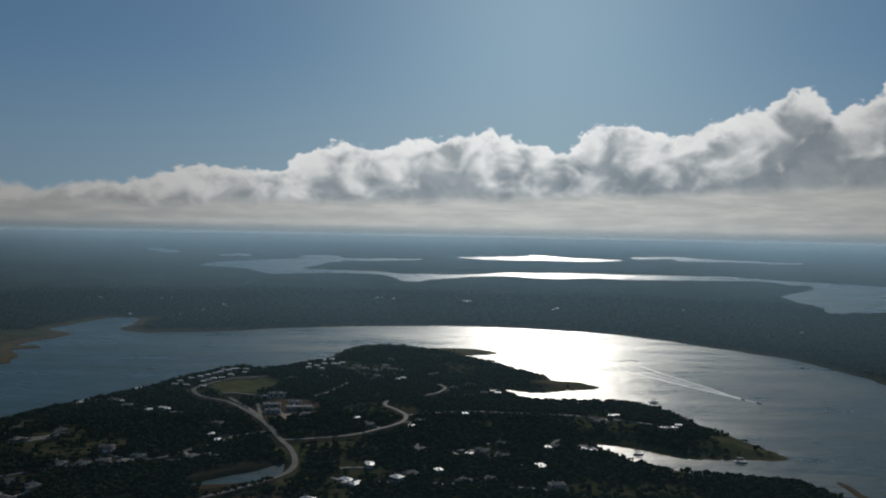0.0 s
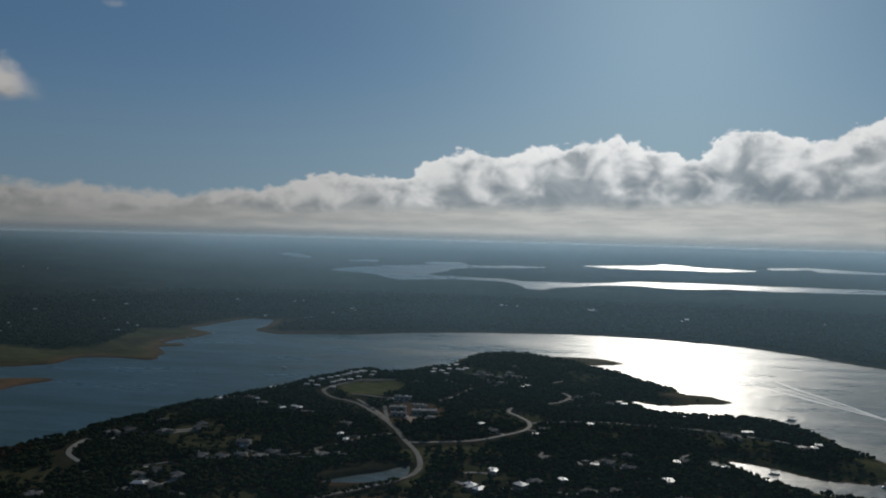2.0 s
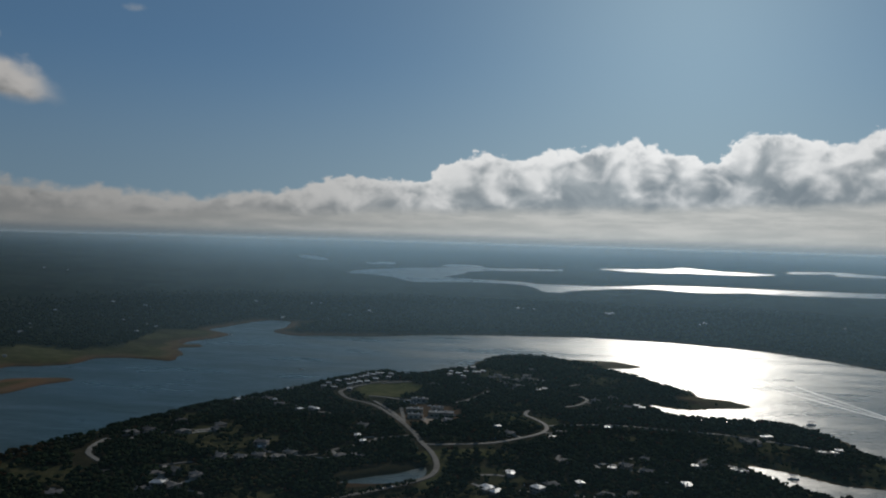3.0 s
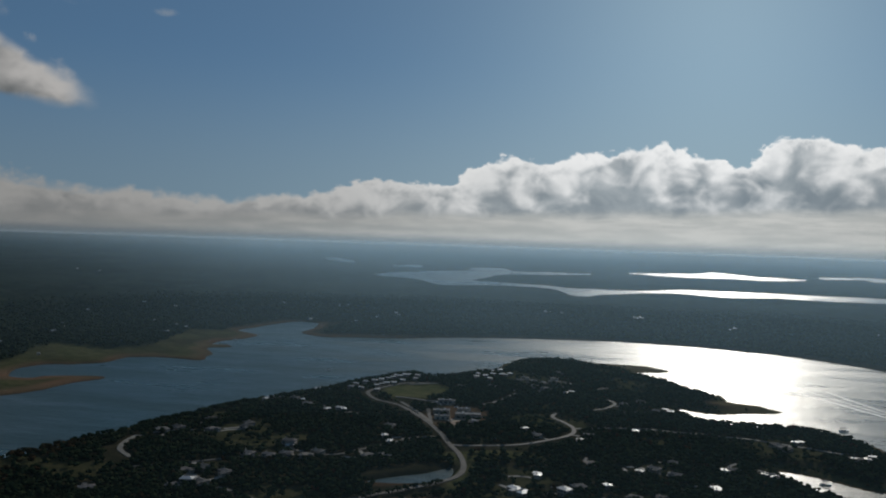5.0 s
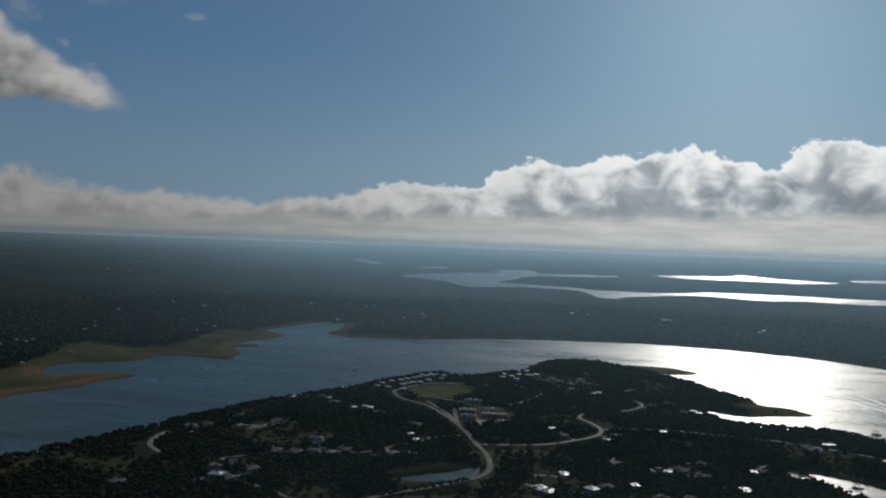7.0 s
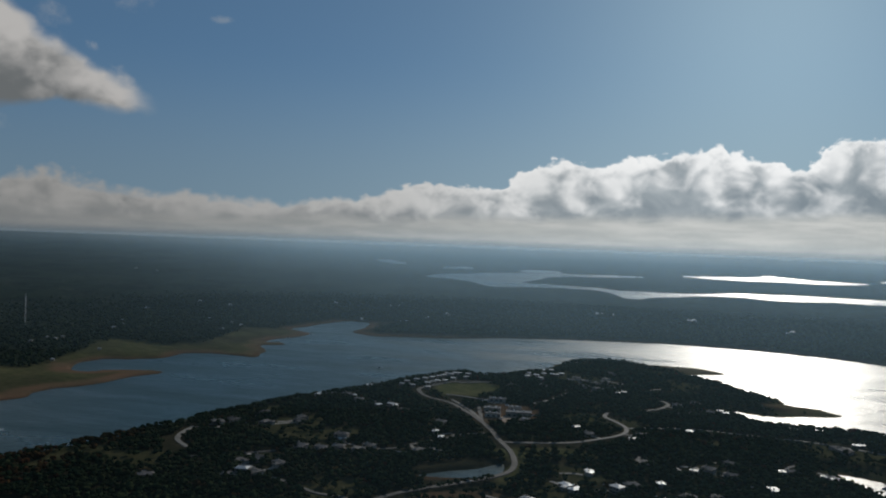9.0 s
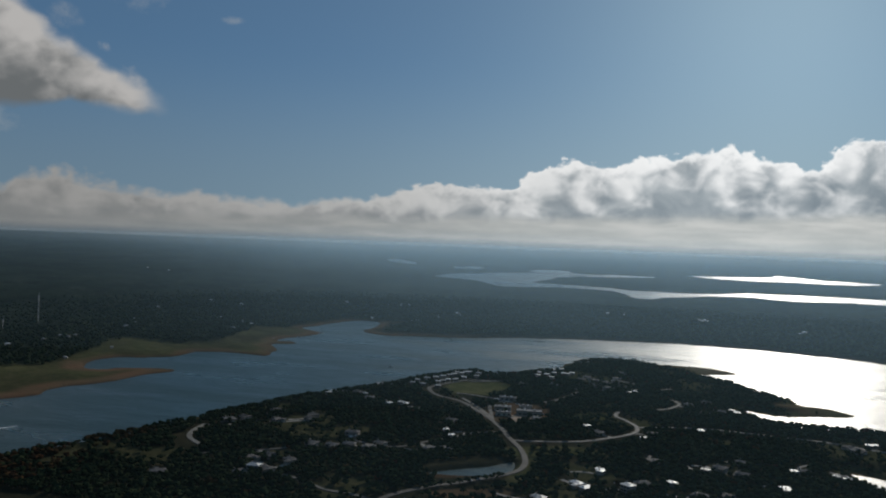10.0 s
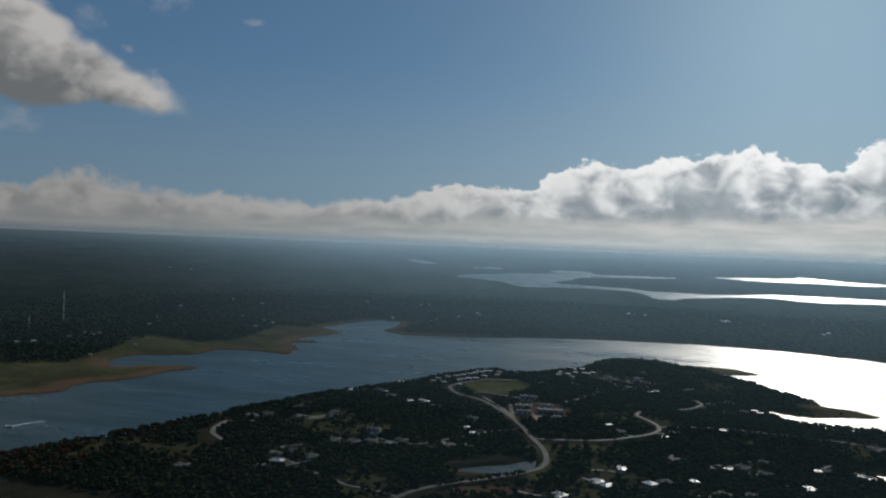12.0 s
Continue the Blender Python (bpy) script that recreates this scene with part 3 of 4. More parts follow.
def build_haze():
    # nested translucent sheets added to imitate distance haze, tinted by range
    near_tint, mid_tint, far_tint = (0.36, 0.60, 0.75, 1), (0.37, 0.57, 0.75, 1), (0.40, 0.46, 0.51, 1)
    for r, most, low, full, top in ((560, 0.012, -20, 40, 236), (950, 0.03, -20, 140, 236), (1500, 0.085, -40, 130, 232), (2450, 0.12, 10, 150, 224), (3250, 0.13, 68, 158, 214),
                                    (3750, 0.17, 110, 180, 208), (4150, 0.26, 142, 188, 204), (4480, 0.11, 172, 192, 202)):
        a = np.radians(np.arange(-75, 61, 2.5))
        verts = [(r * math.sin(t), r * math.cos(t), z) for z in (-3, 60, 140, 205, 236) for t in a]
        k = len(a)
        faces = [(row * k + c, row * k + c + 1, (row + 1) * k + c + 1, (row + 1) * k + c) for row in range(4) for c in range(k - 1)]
        tagged(link_mesh("backdrop_haze_sheet", verts, faces, haze_material("haze_film", most, low, full, top, near_tint if r < 1200 else mid_tint if r < 4000 else far_tint), smooth=True), "translucent blue sheet standing in for haze over the lake country", "haze", kind="structure")


build_ground()
build_water()
build_haze()

# ---------- roads ----------
ROAD_LINES = {k: spline(v, 8, False) for k, v in ROADS.items()}
for key, line in ROAD_LINES.items():
    wide = {"main": 2.7, "west": 2.0, "south": 2.0, "point": 1.9, "field_top": 1.6, "grove": 1.6, "clearing": 1.6, "cross": 1.8, "spur": 1.6}.get(key, 2.3)
    d = np.gradient(line, axis=0)
    d /= np.linalg.norm(d, axis=1)[:, None]
    nrm = np.stack([-d[:, 1], d[:, 0]], 1)
    across = [(-wide - 0.2, -0.3), (-wide, 0.30), (0, 0.38), (wide, 0.30), (wide + 0.2, -0.3)]
    hz = height(line[:, 0], line[:, 1])
    verts = [(*(line[i] + nrm[i] * o), hz[i] + 0.25 + up) for i in range(len(line)) for o, up in across]
    k = len(across)
    faces = [(i * k + j, i * k + j + 1, (i + 1) * k + j + 1, (i + 1) * k + j)[::-1] for i in range(len(line) - 1) for j in range(k - 1)]
    tagged(link_mesh("road", verts, faces, ASPHALT), "pale worn asphalt road winding through the woods", "road", kind="structure")

# dusty yard at the cleared site
EARTH = surface("dusty_pale_earth", (0.20, 0.155, 0.11), (0.29, 0.235, 0.175), 0.9, 0.05, 0.8, bump=0.2, spec=0.05)
rings, spokes = 5, 28
verts, faces = [], []
for i in range(rings):
    for j in range(spokes):
        t = 2 * math.pi * j / spokes
        k = (i + 0.05) / (rings - 1) * (0.85 + 0.25 * noise.noise((math.cos(t) * 1.7, math.sin(t) * 1.7, 4.0)))
        x, y = -168 + 25 * k * math.cos(t), 952 + 40 * k * math.sin(t)
        verts.append((x, y, high(x, y) + (0.35 if i < rings - 1 else -0.3)))
for i in range(rings - 1):
    for j in range(spokes):
        faces.append((i * spokes + j, (i + 1) * spokes + j, (i + 1) * spokes + (j + 1) % spokes, i * spokes + (j + 1) % spokes))
tagged(link_mesh("pavement", verts, faces, EARTH), "pale dusty yard round low flat-roofed buildings", "yard", kind="structure")

ALL_ROADS = np.vstack(list(ROAD_LINES.values()))


# ---------- houses ----------
def empty(name, m=None):
    ob = new(name)
    if m is not None:
        ob.matrix_basis = m
    return ob


def part(name, bm, mat, parent, label=""):
    me = bpy.data.meshes.new(name)
    bm.to_mesh(me)
    bm.free()
    me.materials.append(mat)
    ob = new(name, me)
    ob.parent = parent
    return tagged(ob, label)


def block(bm, x, y, z, sx, sy, sz, bevel=0.0):
    """A box with its base's middle at x, y, z."""
    made = bmesh.ops.create_cube(bm, size=1.0, matrix=Matrix.Translation((x, y, z + sz / 2)) @ Matrix.Diagonal((sx, sy, sz, 1)))
    if bevel:
        edges = list({e for v in made["verts"] for e in v.link_edges})
        bmesh.ops.bevel(bm, geom=edges, offset=bevel, segments=1, affect="EDGES")
    return bm


def hip_roof(bm, x, y, z, sx, sy, rise, ridge, thick=0.3):
    """A hipped roof with eaves' thickness; ridge: its length along x."""
    low = [bm.verts.new((x + a * sx / 2, y + b * sy / 2, z)) for a, b in ((-1, -1), (1, -1), (1, 1), (-1, 1))]
    eav = [bm.verts.new((v.co.x, v.co.y, z + thick)) for v in low]
    r = [bm.verts.new((x + a * ridge / 2, y, z + thick + rise)) for a in (-1, 1)]
    bm.faces.new(low[::-1])
    for i in range(4):
        j = (i + 1) % 4
        bm.faces.new((low[i], low[j], eav[j], eav[i]))
    bm.faces.new((eav[0], eav[1], r[1], r[0]))
    bm.faces.new((eav[2], eav[3], r[0], r[1]))
    bm.faces.new((eav[1], eav[2], r[1]))
    bm.faces.new((eav[3], eav[0], r[0]))
    return bm


def make_house(sx, sy, storeys, wing, roof_mat, gable):
    house = empty("house")
    hgt = 3.0 * storeys
    part("wall", block(bmesh.new(), 0, 0, -1.0, sx, sy, hgt + 1.0), WALL, house)
    part("roof", hip_roof(bmesh.new(), 0, 0, hgt, sx + 1.2, sy + 1.2, sy * (0.09 if gable else 0.17), sx + 1.0 if gable else sx - sy * 0.8), roof_mat, house)
    if wing:
        part("wing_wall", block(bmesh.new(), sx * 0.28, -sy / 2 - 2.4, -1.0, sx * 0.4, 5.0, 3.7), WALL, house)
        part("wing_roof", hip_roof(bmesh.new(), sx * 0.28, -sy / 2 - 2.6, 2.72, sx * 0.4 + 1, 6.2, 0.8, sx * 0.2), roof_mat, house)
    part("chimney", block(bmesh.new(), -sx * 0.25, sy * 0.12, hgt, 1.0, 0.8, sy * 0.2 + 1.0, 0.06), WALL, house)
    for side in (-1, 1):
        for k in (-0.32, 0.02, 0.34):
            if side < 0 and wing and k > 0:
                continue
            for f in range(storeys):
                part("window", block(bmesh.new(), sx * k, side * (sy / 2 + 0.02), 0.9 + 3 * f, 1.8, 0.12, 1.4, 0.03), GLASS, house)
    part("door", block(bmesh.new(), -sx * 0.14, -sy / 2 - 0.03, 0.0, 1.1, 0.14, 2.1, 0.03), WOOD, house)
    return house


HOUSE_LABELS = ["pale metal-roofed limestone house among oaks", "two-storey stucco house with a grey metal roof", "long low limestone house with a dark shingle roof",
                "small cottage with a pale metal gable roof", "broad house with a hipped shingle roof and a wing"]
HOUSE_KINDS = [(11, 7, 1, True, ROOF, False), (10, 8, 2, False, ROOF, False), (12, 7, 1, True, ROOF_DARK, False), (7, 5.5, 1, False, ROOF, True), (13, 9, 2, True, ROOF_DARK, False)]
PROTOS = []
for lab, kindrow in zip(HOUSE_LABELS, HOUSE_KINDS):
    h = make_house(*kindrow)
    tagged(h, lab, "house", "houses on the peninsula")
    PROTOS.append([h, False])

rng = random.Random(11)
SITES = []


def add_house(x, y, kind, turn):
    SITES.append((x, y))
    m = pose(x, y, high(x, y) + 0.1, 0, 0, turn)
    h, used = PROTOS[kind]
    if not used:
        h.matrix_basis = m
        PROTOS[kind][1] = True
    else:
        copy_thing(h, m)


HOMES_PALE = [(-431, 978), (-417, 976), (-414, 952), (-384, 1049), (-378, 1048), (-368, 963), (-313, 935), (-324, 922), (-306, 931), (-301, 751),
              (-232, 843), (-220, 821), (-68, 685), (-77, 695), (-101, 643), (93, 739), (-61, 738), (0, 728), (29, 783), (107, 812), (143, 812),
              (151, 809), (-93, 928), (-30, 889), (29, 957), (200, 964), (70, 1101), (76, 1089), (-53, 1189), (-60, 1176), (245, 904), (257, 905),
              (265, 919), (205, 966), (91, 746), (-62, 743)]
HOMES_DARK = [(-382, 970), (-356, 942), (-422, 827), (-378, 828), (-373, 809), (-294, 725), (-278, 728), (-305, 711), (-340, 656), (-353, 640),
              (-398, 575), (-339, 598), (-331, 609), (-323, 616), (-444, 763), (-434, 780), (-239, 892), (-226, 758), (-213, 762), (-400, 784),
              (20, 699), (-16, 794), (63, 823), (42, 796), (60, 780), (115, 817), (147, 813), (-22, 914), (-77, 897), (176, 944)]
HOMES_DARK_MORE = [(184, 930), (19, 1122), (41, 1146), (35, 1067), (59, 1086), (-99, 1234), (-87, 1286), (-118, 1257), (-82, 1350), (43, 703),
                   (97, 678), (-25, 719), (-35, 696), (-324, 707), (-317, 648), (-304, 757), (-272, 750), (180, 930), (249, 896), (-129, 1279),
                   (-135, 1253), (-101, 1248), (-85, 1262), (-92, 1194), (-167, 1181), (-207, 1165), (-109, 1206)]
HOMES_SHORE = [(-336, 1119), (-328, 1071), (-328, 1134), (-322, 1148), (-316, 1103), (-312, 1115), (-316, 1163), (-312, 1176), (-313, 1193),
               (-308, 1128), (-300, 1137), (-305, 1192), (-301, 1206), (-296, 1209), (-281, 1187), (-294, 1163), (-307, 1072), (-284, 1215),
               (-344, 1098), (-343, 1073), (-226, 1362), (-209, 1372), (-191, 1354), (-177, 1348), (-203, 1288), (-189, 1270), (-181, 1293),
               (-167, 1294), (-161, 1292), (-201, 1257), (-155, 1307), (-233, 1330), (-178, 1246)]
for x, y in HOMES_PALE:
    add_house(x, y, 0 if y < 700 else 3, rng.uniform(-40, 40) + rng.choice([0, 0, 90]))
for x, y in HOMES_DARK + HOMES_DARK_MORE:
    add_house(x, y, rng.choice([2, 2, 2, 2, 4, 1]) if y < 760 else 2, rng.uniform(-40, 40) + rng.choice([0, 0, 90]))
# rows of small lakeside houses
for x, y in HOMES_SHORE:
    add_house(x, y, 3, rng.uniform(-25, 25))


# pale driveways from the houses
DRIVES = []
for x, y in HOMES_PALE[::2] + HOMES_DARK + HOMES_DARK_MORE:
    k = int(np.argmin(np.hypot(ALL_ROADS[:, 0] - x, ALL_ROADS[:, 1] - y)))
    way = Vector((ALL_ROADS[k, 0] - x, ALL_ROADS[k, 1] - y))
    run = min(way.length, rng.uniform(18, 42))
    way = Matrix.Rotation(rng.uniform(-0.7, 0.7), 2) @ way.normalized()
    mid = Vector((x, y)) + way * run * 0.55 + Vector((-way.y, way.x)) * rng.uniform(-6, 6)
    line = spline([(x + way.x * 6, y + way.y * 6), tuple(mid), (x + way.x * run, y + way.y * run)], 5, False)
    if shore(line[:, 0], line[:, 1])[0].min() < 8:
        continue
    d = np.gradient(line, axis=0)
    d /= np.linalg.norm(d, axis=1)[:, None]
    hz = height(line[:, 0], line[:, 1]) + 0.3
    verts = [(line[i, 0] - d[i, 1] * o, line[i, 1] + d[i, 0] * o, hz[i] + up) for i in range(len(line)) for o, up in ((-2.0, -0.5), (-1.8, 0), (1.8, 0), (2.0, -0.5))]
    faces = [(i * 4 + j + 4, i * 4 + j + 5, i * 4 + j + 1, i * 4 + j)[::-1] for i in range(len(line) - 1) for j in range(3)]
    tagged(link_mesh("driveway", verts, faces, CONCRETE), "pale concrete driveway between the trees", "driveway", kind="structure")
    DRIVES += [tuple(p) for p in line] + [(p[0], p[1] - 5) for p in line]

# far houses on the other shores
for x, y in [(-1147, 1571), (-1095, 1502), (-1067, 1437), (-1047, 1186), (-1066, 1248), (-1038, 1236), (-1046, 1263), (-909, 1076), (-1063, 1087),
             (-1047, 1108), (-2867, 4046), (-2642, 3915), (-1278, 2101), (-1139, 2025), (-887, 1542), (-1013, 1708), (-1281, 1854), (-921, 2247),
             (-751, 2003), (-623, 1941), (-613, 1949), (-764, 2270), (-744, 2289), (-560, 2134), (-542, 2089), (-580, 2016), (-180, 2304),
             (-138, 2300), (66, 2284), (78, 2293), (284, 2130), (-920, 1200), (751, 1733), (614, 1410), (-167, 2296), (60, 2310), (75, 2313),
             (299, 2164), (636, 2185), (-756, 2014), (-928, 2254), (-583, 2036), (-928, 1656), (-888, 1626)]:
    gx_, gy_, gz_ = squash(float(x), float(y), high(x, y) + 3.6)
    copy_thing(PROTOS[rng.choice([0, 3, 3])][0], pose(gx_, gy_, gz_, 0, 0, rng.uniform(-40, 40)) @ Matrix.Scale(0.75, 4))["group"] = "houses on the far shores"


# ---------- cars parked at the cleared site ----------
def make_car(paint):
    car = empty("car")
    bm = block(bmesh.new(), 0, 0, 0.35, 4.4, 1.8, 0.6, 0.12)
    part("body", bm, paint, car)
    part("cabin", block(bmesh.new(), -0.2, 0, 0.93, 2.3, 1.55, 0.55, 0.18), GLASS, car)
    for a in (-1.4, 1.4):
        for b in (-0.8, 0.8):
            bm = bmesh.new()
            bmesh.ops.create_cone(bm, cap_ends=True, segments=12, radius1=0.34, radius2=0.34, depth=0.24, matrix=Matrix.Translation((a, b, 0.34)) @ Matrix.Rotation(radians(90), 4, "X"))
            part("wheel", bm, RUBBER, car)
    return car


RUBBER = surface("tyre_rubber", (0.02, 0.02, 0.02), (0.03, 0.03, 0.03), 0.8, 1, 5, bump=0)
for paint, label, spots in ((HULL, "white car parked on open ground among the trees", [(-222, 1052), (-217, 1049), (-212, 1046), (-226, 1044), (-205, 1042), (-190, 1030), (-176, 975), (-237, 1038), (-240, 1028), (-230, 1016), (-164, 671), (-157, 677)]),
                            (STEEL, "grey car parked on open ground among the trees", [(-219, 1041), (-214, 1038), (-209, 1035), (-186, 1028), (-182, 950), (-150, 985)])):
    first = None
    for x, y in spots:
        m = pose(x, y, high(x, y) + 0.05, 0, 0, rng.uniform(20, 40))
        if first is None:
            first = tagged(make_car(paint), label, "car", "parked cars")
            first.matrix_basis = m
        else:
            copy_thing(first, m)


# ---------- larger flat-roofed buildings at the cleared site ----------
def make_hall(x, y, sx, sy, hgt, turn):
    hall = empty("commercial_building", pose(x, y, high(x, y), 0, 0, turn))
    part("wall", block(bmesh.new(), 0, 0, -1, sx, sy, hgt + 1), WALL, hall)
    part("roof", block(bmesh.new(), 0, 0, hgt, sx - 0.8, sy - 0.8, 0.25), ROOF_FLAT, hall)
    for k, (a, b, c, d) in enumerate(((0, -sy / 2, sx + 0.2, 0.4), (0, sy / 2, sx + 0.2, 0.4), (-sx / 2, 0, 0.4, sy - 0.4), (sx / 2, 0, 0.4, sy - 0.4))):
        part("parapet", block(bmesh.new(), a, b, hgt, c, d, 0.8), CONCRETE, hall)
    for k in range(2):
        part("roof_unit", block(bmesh.new(), (k - 0.5) * sx * 0.4, sy * 0.1, hgt + 0.25, 2.4, 1.8, 1.3, 0.1), STEEL, hall)
    for k in range(int(sx // 6)):
        part("window", block(bmesh.new(), -sx / 2 + 4 + 6 * k, -sy / 2 - 0.02, 1.0, 3.0, 0.12, 1.6), GLASS, hall)
    tagged(hall, "low flat-roofed pale building beside cleared ground", "building")
    SITES.append((x, y))


for row in ((-201, 991, 20, 12, 4.5, 8), (-194, 961, 18, 9, 4, 8), (-166, 978, 30, 14, 5, 8), (-176, 1007, 16, 10, 4, 10), (-153, 946, 10, 8, 3.5, 0), (-207, 1053, 22, 8, 4, 5)):
    make_hall(*row)

# ---------- trees ----------
ICO = bmesh.new()
bmesh.ops.create_icosphere(ICO, subdivisions=1, radius=1.0)
ICO_V = np.array([v.co[:] for v in ICO.verts])
ICO_F = np.array([[v.index for v in f.verts] for f in ICO.faces])
ICO.free()


def clumps(rs, centres, radii, flat=0.8):
    """Many rough little lumps of foliage: verts and faces."""
    k = len(centres)
    v = ICO_V[None] * (1 + rs.uniform(-0.38, 0.38, (k, len(ICO_V), 1)))
    v = v * np.array([1, 1, flat]) * radii[:, None, None] + centres[:, None]
    f = ICO_F[None] + (np.arange(k) * len(ICO_V))[:, None, None]
    return v.reshape(-1, 3), f.reshape(-1, 3)


def canopy(rs, x, y, z, size, lumps):
    """Crowns of several lumps each over the points x, y with the ground at z."""
    k = len(x)
    off = rs.normal(0, 1, (k, lumps, 3)) * np.array([0.55, 0.55, 0.28]) * size[:, None, None]
    c = np.stack([x, y, z + size * 1.15], 1)[:, None] + off
    c[:, :, 2] = np.maximum(c[:, :, 2], z[:, None] + size[:, None] * 0.45)
    r = rs.uniform(0.5, 0.9, (k, lumps)) * size[:, None]
    return clumps(rs, c.reshape(-1, 3), r.ravel())


rs = np.random.RandomState(3)
gx, gy = np.meshgrid(np.arange(-640, 400, 5.6), np.arange(500, 1600, 5.6))
tx, ty = gx.ravel() + rs.uniform(-2.6, 2.6, gx.size), gy.ravel() + rs.uniform(-2.6, 2.6, gx.size)
ang = np.degrees(np.arctan2(tx, ty))
keep = (ang > -49) & (ang < 32)
tx, ty = tx[keep], ty[keep]
near, far = shore(tx, ty)
keep = (near > 5) & (rs.rand(len(tx)) < 0.45 + 0.6 * sat(near, 5, 40)) & (rs.rand(len(tx)) < 0.95 - 0.75 * sat(fbm(tx, ty, 60, 3, 11), 0.1, 0.28))
tx, ty, near = tx[keep], ty[keep], near[keep]


def clear_of(points, gap):
    ok = np.ones(len(tx), bool)
    for a, b in points:
        ok &= (tx - a) ** 2 + (ty - b) ** 2 > gap ** 2
    return ok


ok = clear_of(HOMES_PALE + HOMES_SHORE + SITES[-6:], 6.5) & clear_of(HOMES_DARK + HOMES_DARK_MORE, 5.0) & clear_of([(a, b - 8) for a, b in HOMES_PALE + HOMES_SHORE], 5.0) & clear_of([(a + 0.2 * k, b - k) for a, b in HOMES_SHORE for k in (14, 20, 26)], 5.0) & clear_of(DRIVES, 4.0) & clear_of(ALL_ROADS, 4.5)
OPEN_ROADS = np.vstack([ROAD_LINES[k] for k in ("main", "curve", "loop", "bluff", "field_edge", "site_west")])
for back in (0, 7, 14, 20):
    ok &= clear_of([(a + 0.17 * back, b - back) for a, b in OPEN_ROADS], 6.5)
ok &= clear_of([(a, b - 7) for k in ("grove", "clearing", "cross", "spur", "field_top") for a, b in ROAD_LINES[k]], 5.0)
ok &= clear_of([(a, b - 6) for a, b in ROAD_LINES["west"]], 4.0) & clear_of([(a, b - 6) for a, b in ROAD_LINES["hill"]], 5.0)
ok &= clear_of([(a, b - 8) for a, b in ROAD_LINES["point"]], 5) & clear_of([(a, b - 14) for a, b in ROAD_LINES["point"]], 4)
sparse = rs.rand(len(tx))
for cx, cy, rx, ry, turn, share in ((-262, 1110, 40, 60, -0.4, 1), (-182, 985, 40, 62, 0, 0.96), (-150, 640, 42, 14, 0.4, 0.9), (-172, 718, 48, 28, 0.85, 1), (-158, 680, 46, 22, 0.75, 0.92), (-110, 800, 60, 20, 0.3, 0.6),
                              (-90, 990, 25, 28, 0, 0.6), (195, 1192, 66, 34, -0.4, 0.95), (60, 1535, 130, 50, 0, 0.99), (200, 1185, 80, 50, -0.4, 0.97), (322, 845, 50, 28, -1.0, 0.92), (-90, 1550, 100, 26, 0, 0.92), (130, 1330, 50, 30, -1.0, 0.5)):
    c, s = math.cos(turn), math.sin(turn)
    ok &= ~((np.hypot(((tx - cx) * c + (ty - cy) * s) / rx, (-(tx - cx) * s + (ty - cy) * c) / ry) < 1) & (sparse < share))
tx, ty, near = tx[ok], ty[ok], near[ok]
tz = height(tx, ty)
size = rs.uniform(1.9, 3.3, len(tx)) * (0.7 + 0.3 * sat(near, 5, 40))
order = np.argsort(np.hypot(tx + 60, ty))
single = order[np.hypot(tx[order] + 60, ty[order]) > 640][:300]
rest = np.setdiff1d(np.arange(len(tx)), single)
turned = (rs.rand(len(rest)) < 0.02 + 0.6 * sat(-tx[rest], 455, 490) * (1 - sat(ty[rest], 660, 720)))
v, f = canopy(rs, tx[rest[turned]], ty[rest[turned]], tz[rest[turned]], size[rest[turned]], 3)
tagged(link_mesh("autumn_trees", v, f.tolist(), RUSSET), "russet-brown autumn trees among the oaks", "trees", kind="stuff")
rest = rest[~turned]
v, f = canopy(rs, tx[rest], ty[rest], tz[rest], size[rest], 3)
tagged(link_mesh("forest", v, f.tolist(), LEAF), "dense dark green live oak and cedar woods", "woods", kind="stuff")

# far woods behind the lake
a = np.radians(rs.uniform(-50, 33, 120000))
r = np.sqrt(rs.uniform(900 ** 2, 2900 ** 2, 120000))
fx, fy = r * np.sin(a), r * np.cos(a)
fn, ff = shore(fx, fy)
keep = (ff > 8) & (inwood(fx, fy, ff) > 2) & (ff < 40 + rs.rand(len(fx)) ** 1.6 * 900)
fx, fy = fx[keep][:34000], fy[keep][:34000]
fz = height(fx, fy) + 1.0
v, f = canopy(rs, fx, fy, fz, rs.uniform(2.4, 4.2, len(fx)), 1)
v = np.stack(squash(v[:, 0], v[:, 1], v[:, 2]), 1)
tagged(link_mesh("far_woods", v, f.tolist(), LEAF), "dark wooded far shore of the lake", "woods", kind="stuff")


def make_tree(seed):
    r_ = np.random.RandomState(seed)
    tree = empty("tree")
    bm = bmesh.new()
    bmesh.ops.create_cone(bm, segments=6, radius1=0.35, radius2=0.16, depth=3.2, matrix=Matrix.Translation((0, 0, 1.4)))
    for i in range(3):
        m = Matrix.Translation((0, 0, 2.6)) @ Matrix.Rotation(2.1 * i + seed, 4, "Z") @ Matrix.Rotation(0.7, 4, "X") @ Matrix.Translation((0, 0, 1.0))
        bmesh.ops.create_cone(bm, segments=5, radius1=0.16, radius2=0.06, depth=2.2, matrix=m)
    part("trunk", bm, BARK, tree)
    cen = r_.normal(0, 1, (16, 3)) * np.array([1.5, 1.5, 0.7]) + np.array([0, 0, 3.6])
    cen[:, 2] = np.maximum(cen[:, 2], 2.8)
    v_, f_ = clumps(r_, cen, r_.uniform(0.7, 1.35, 16))
    link_mesh("crown", v_, f_.tolist(), LEAF_NEAR, tree)
    return tagged(tree, "spreading dark green live oak tree in the woods", "tree", "single trees at the wood's near edge")


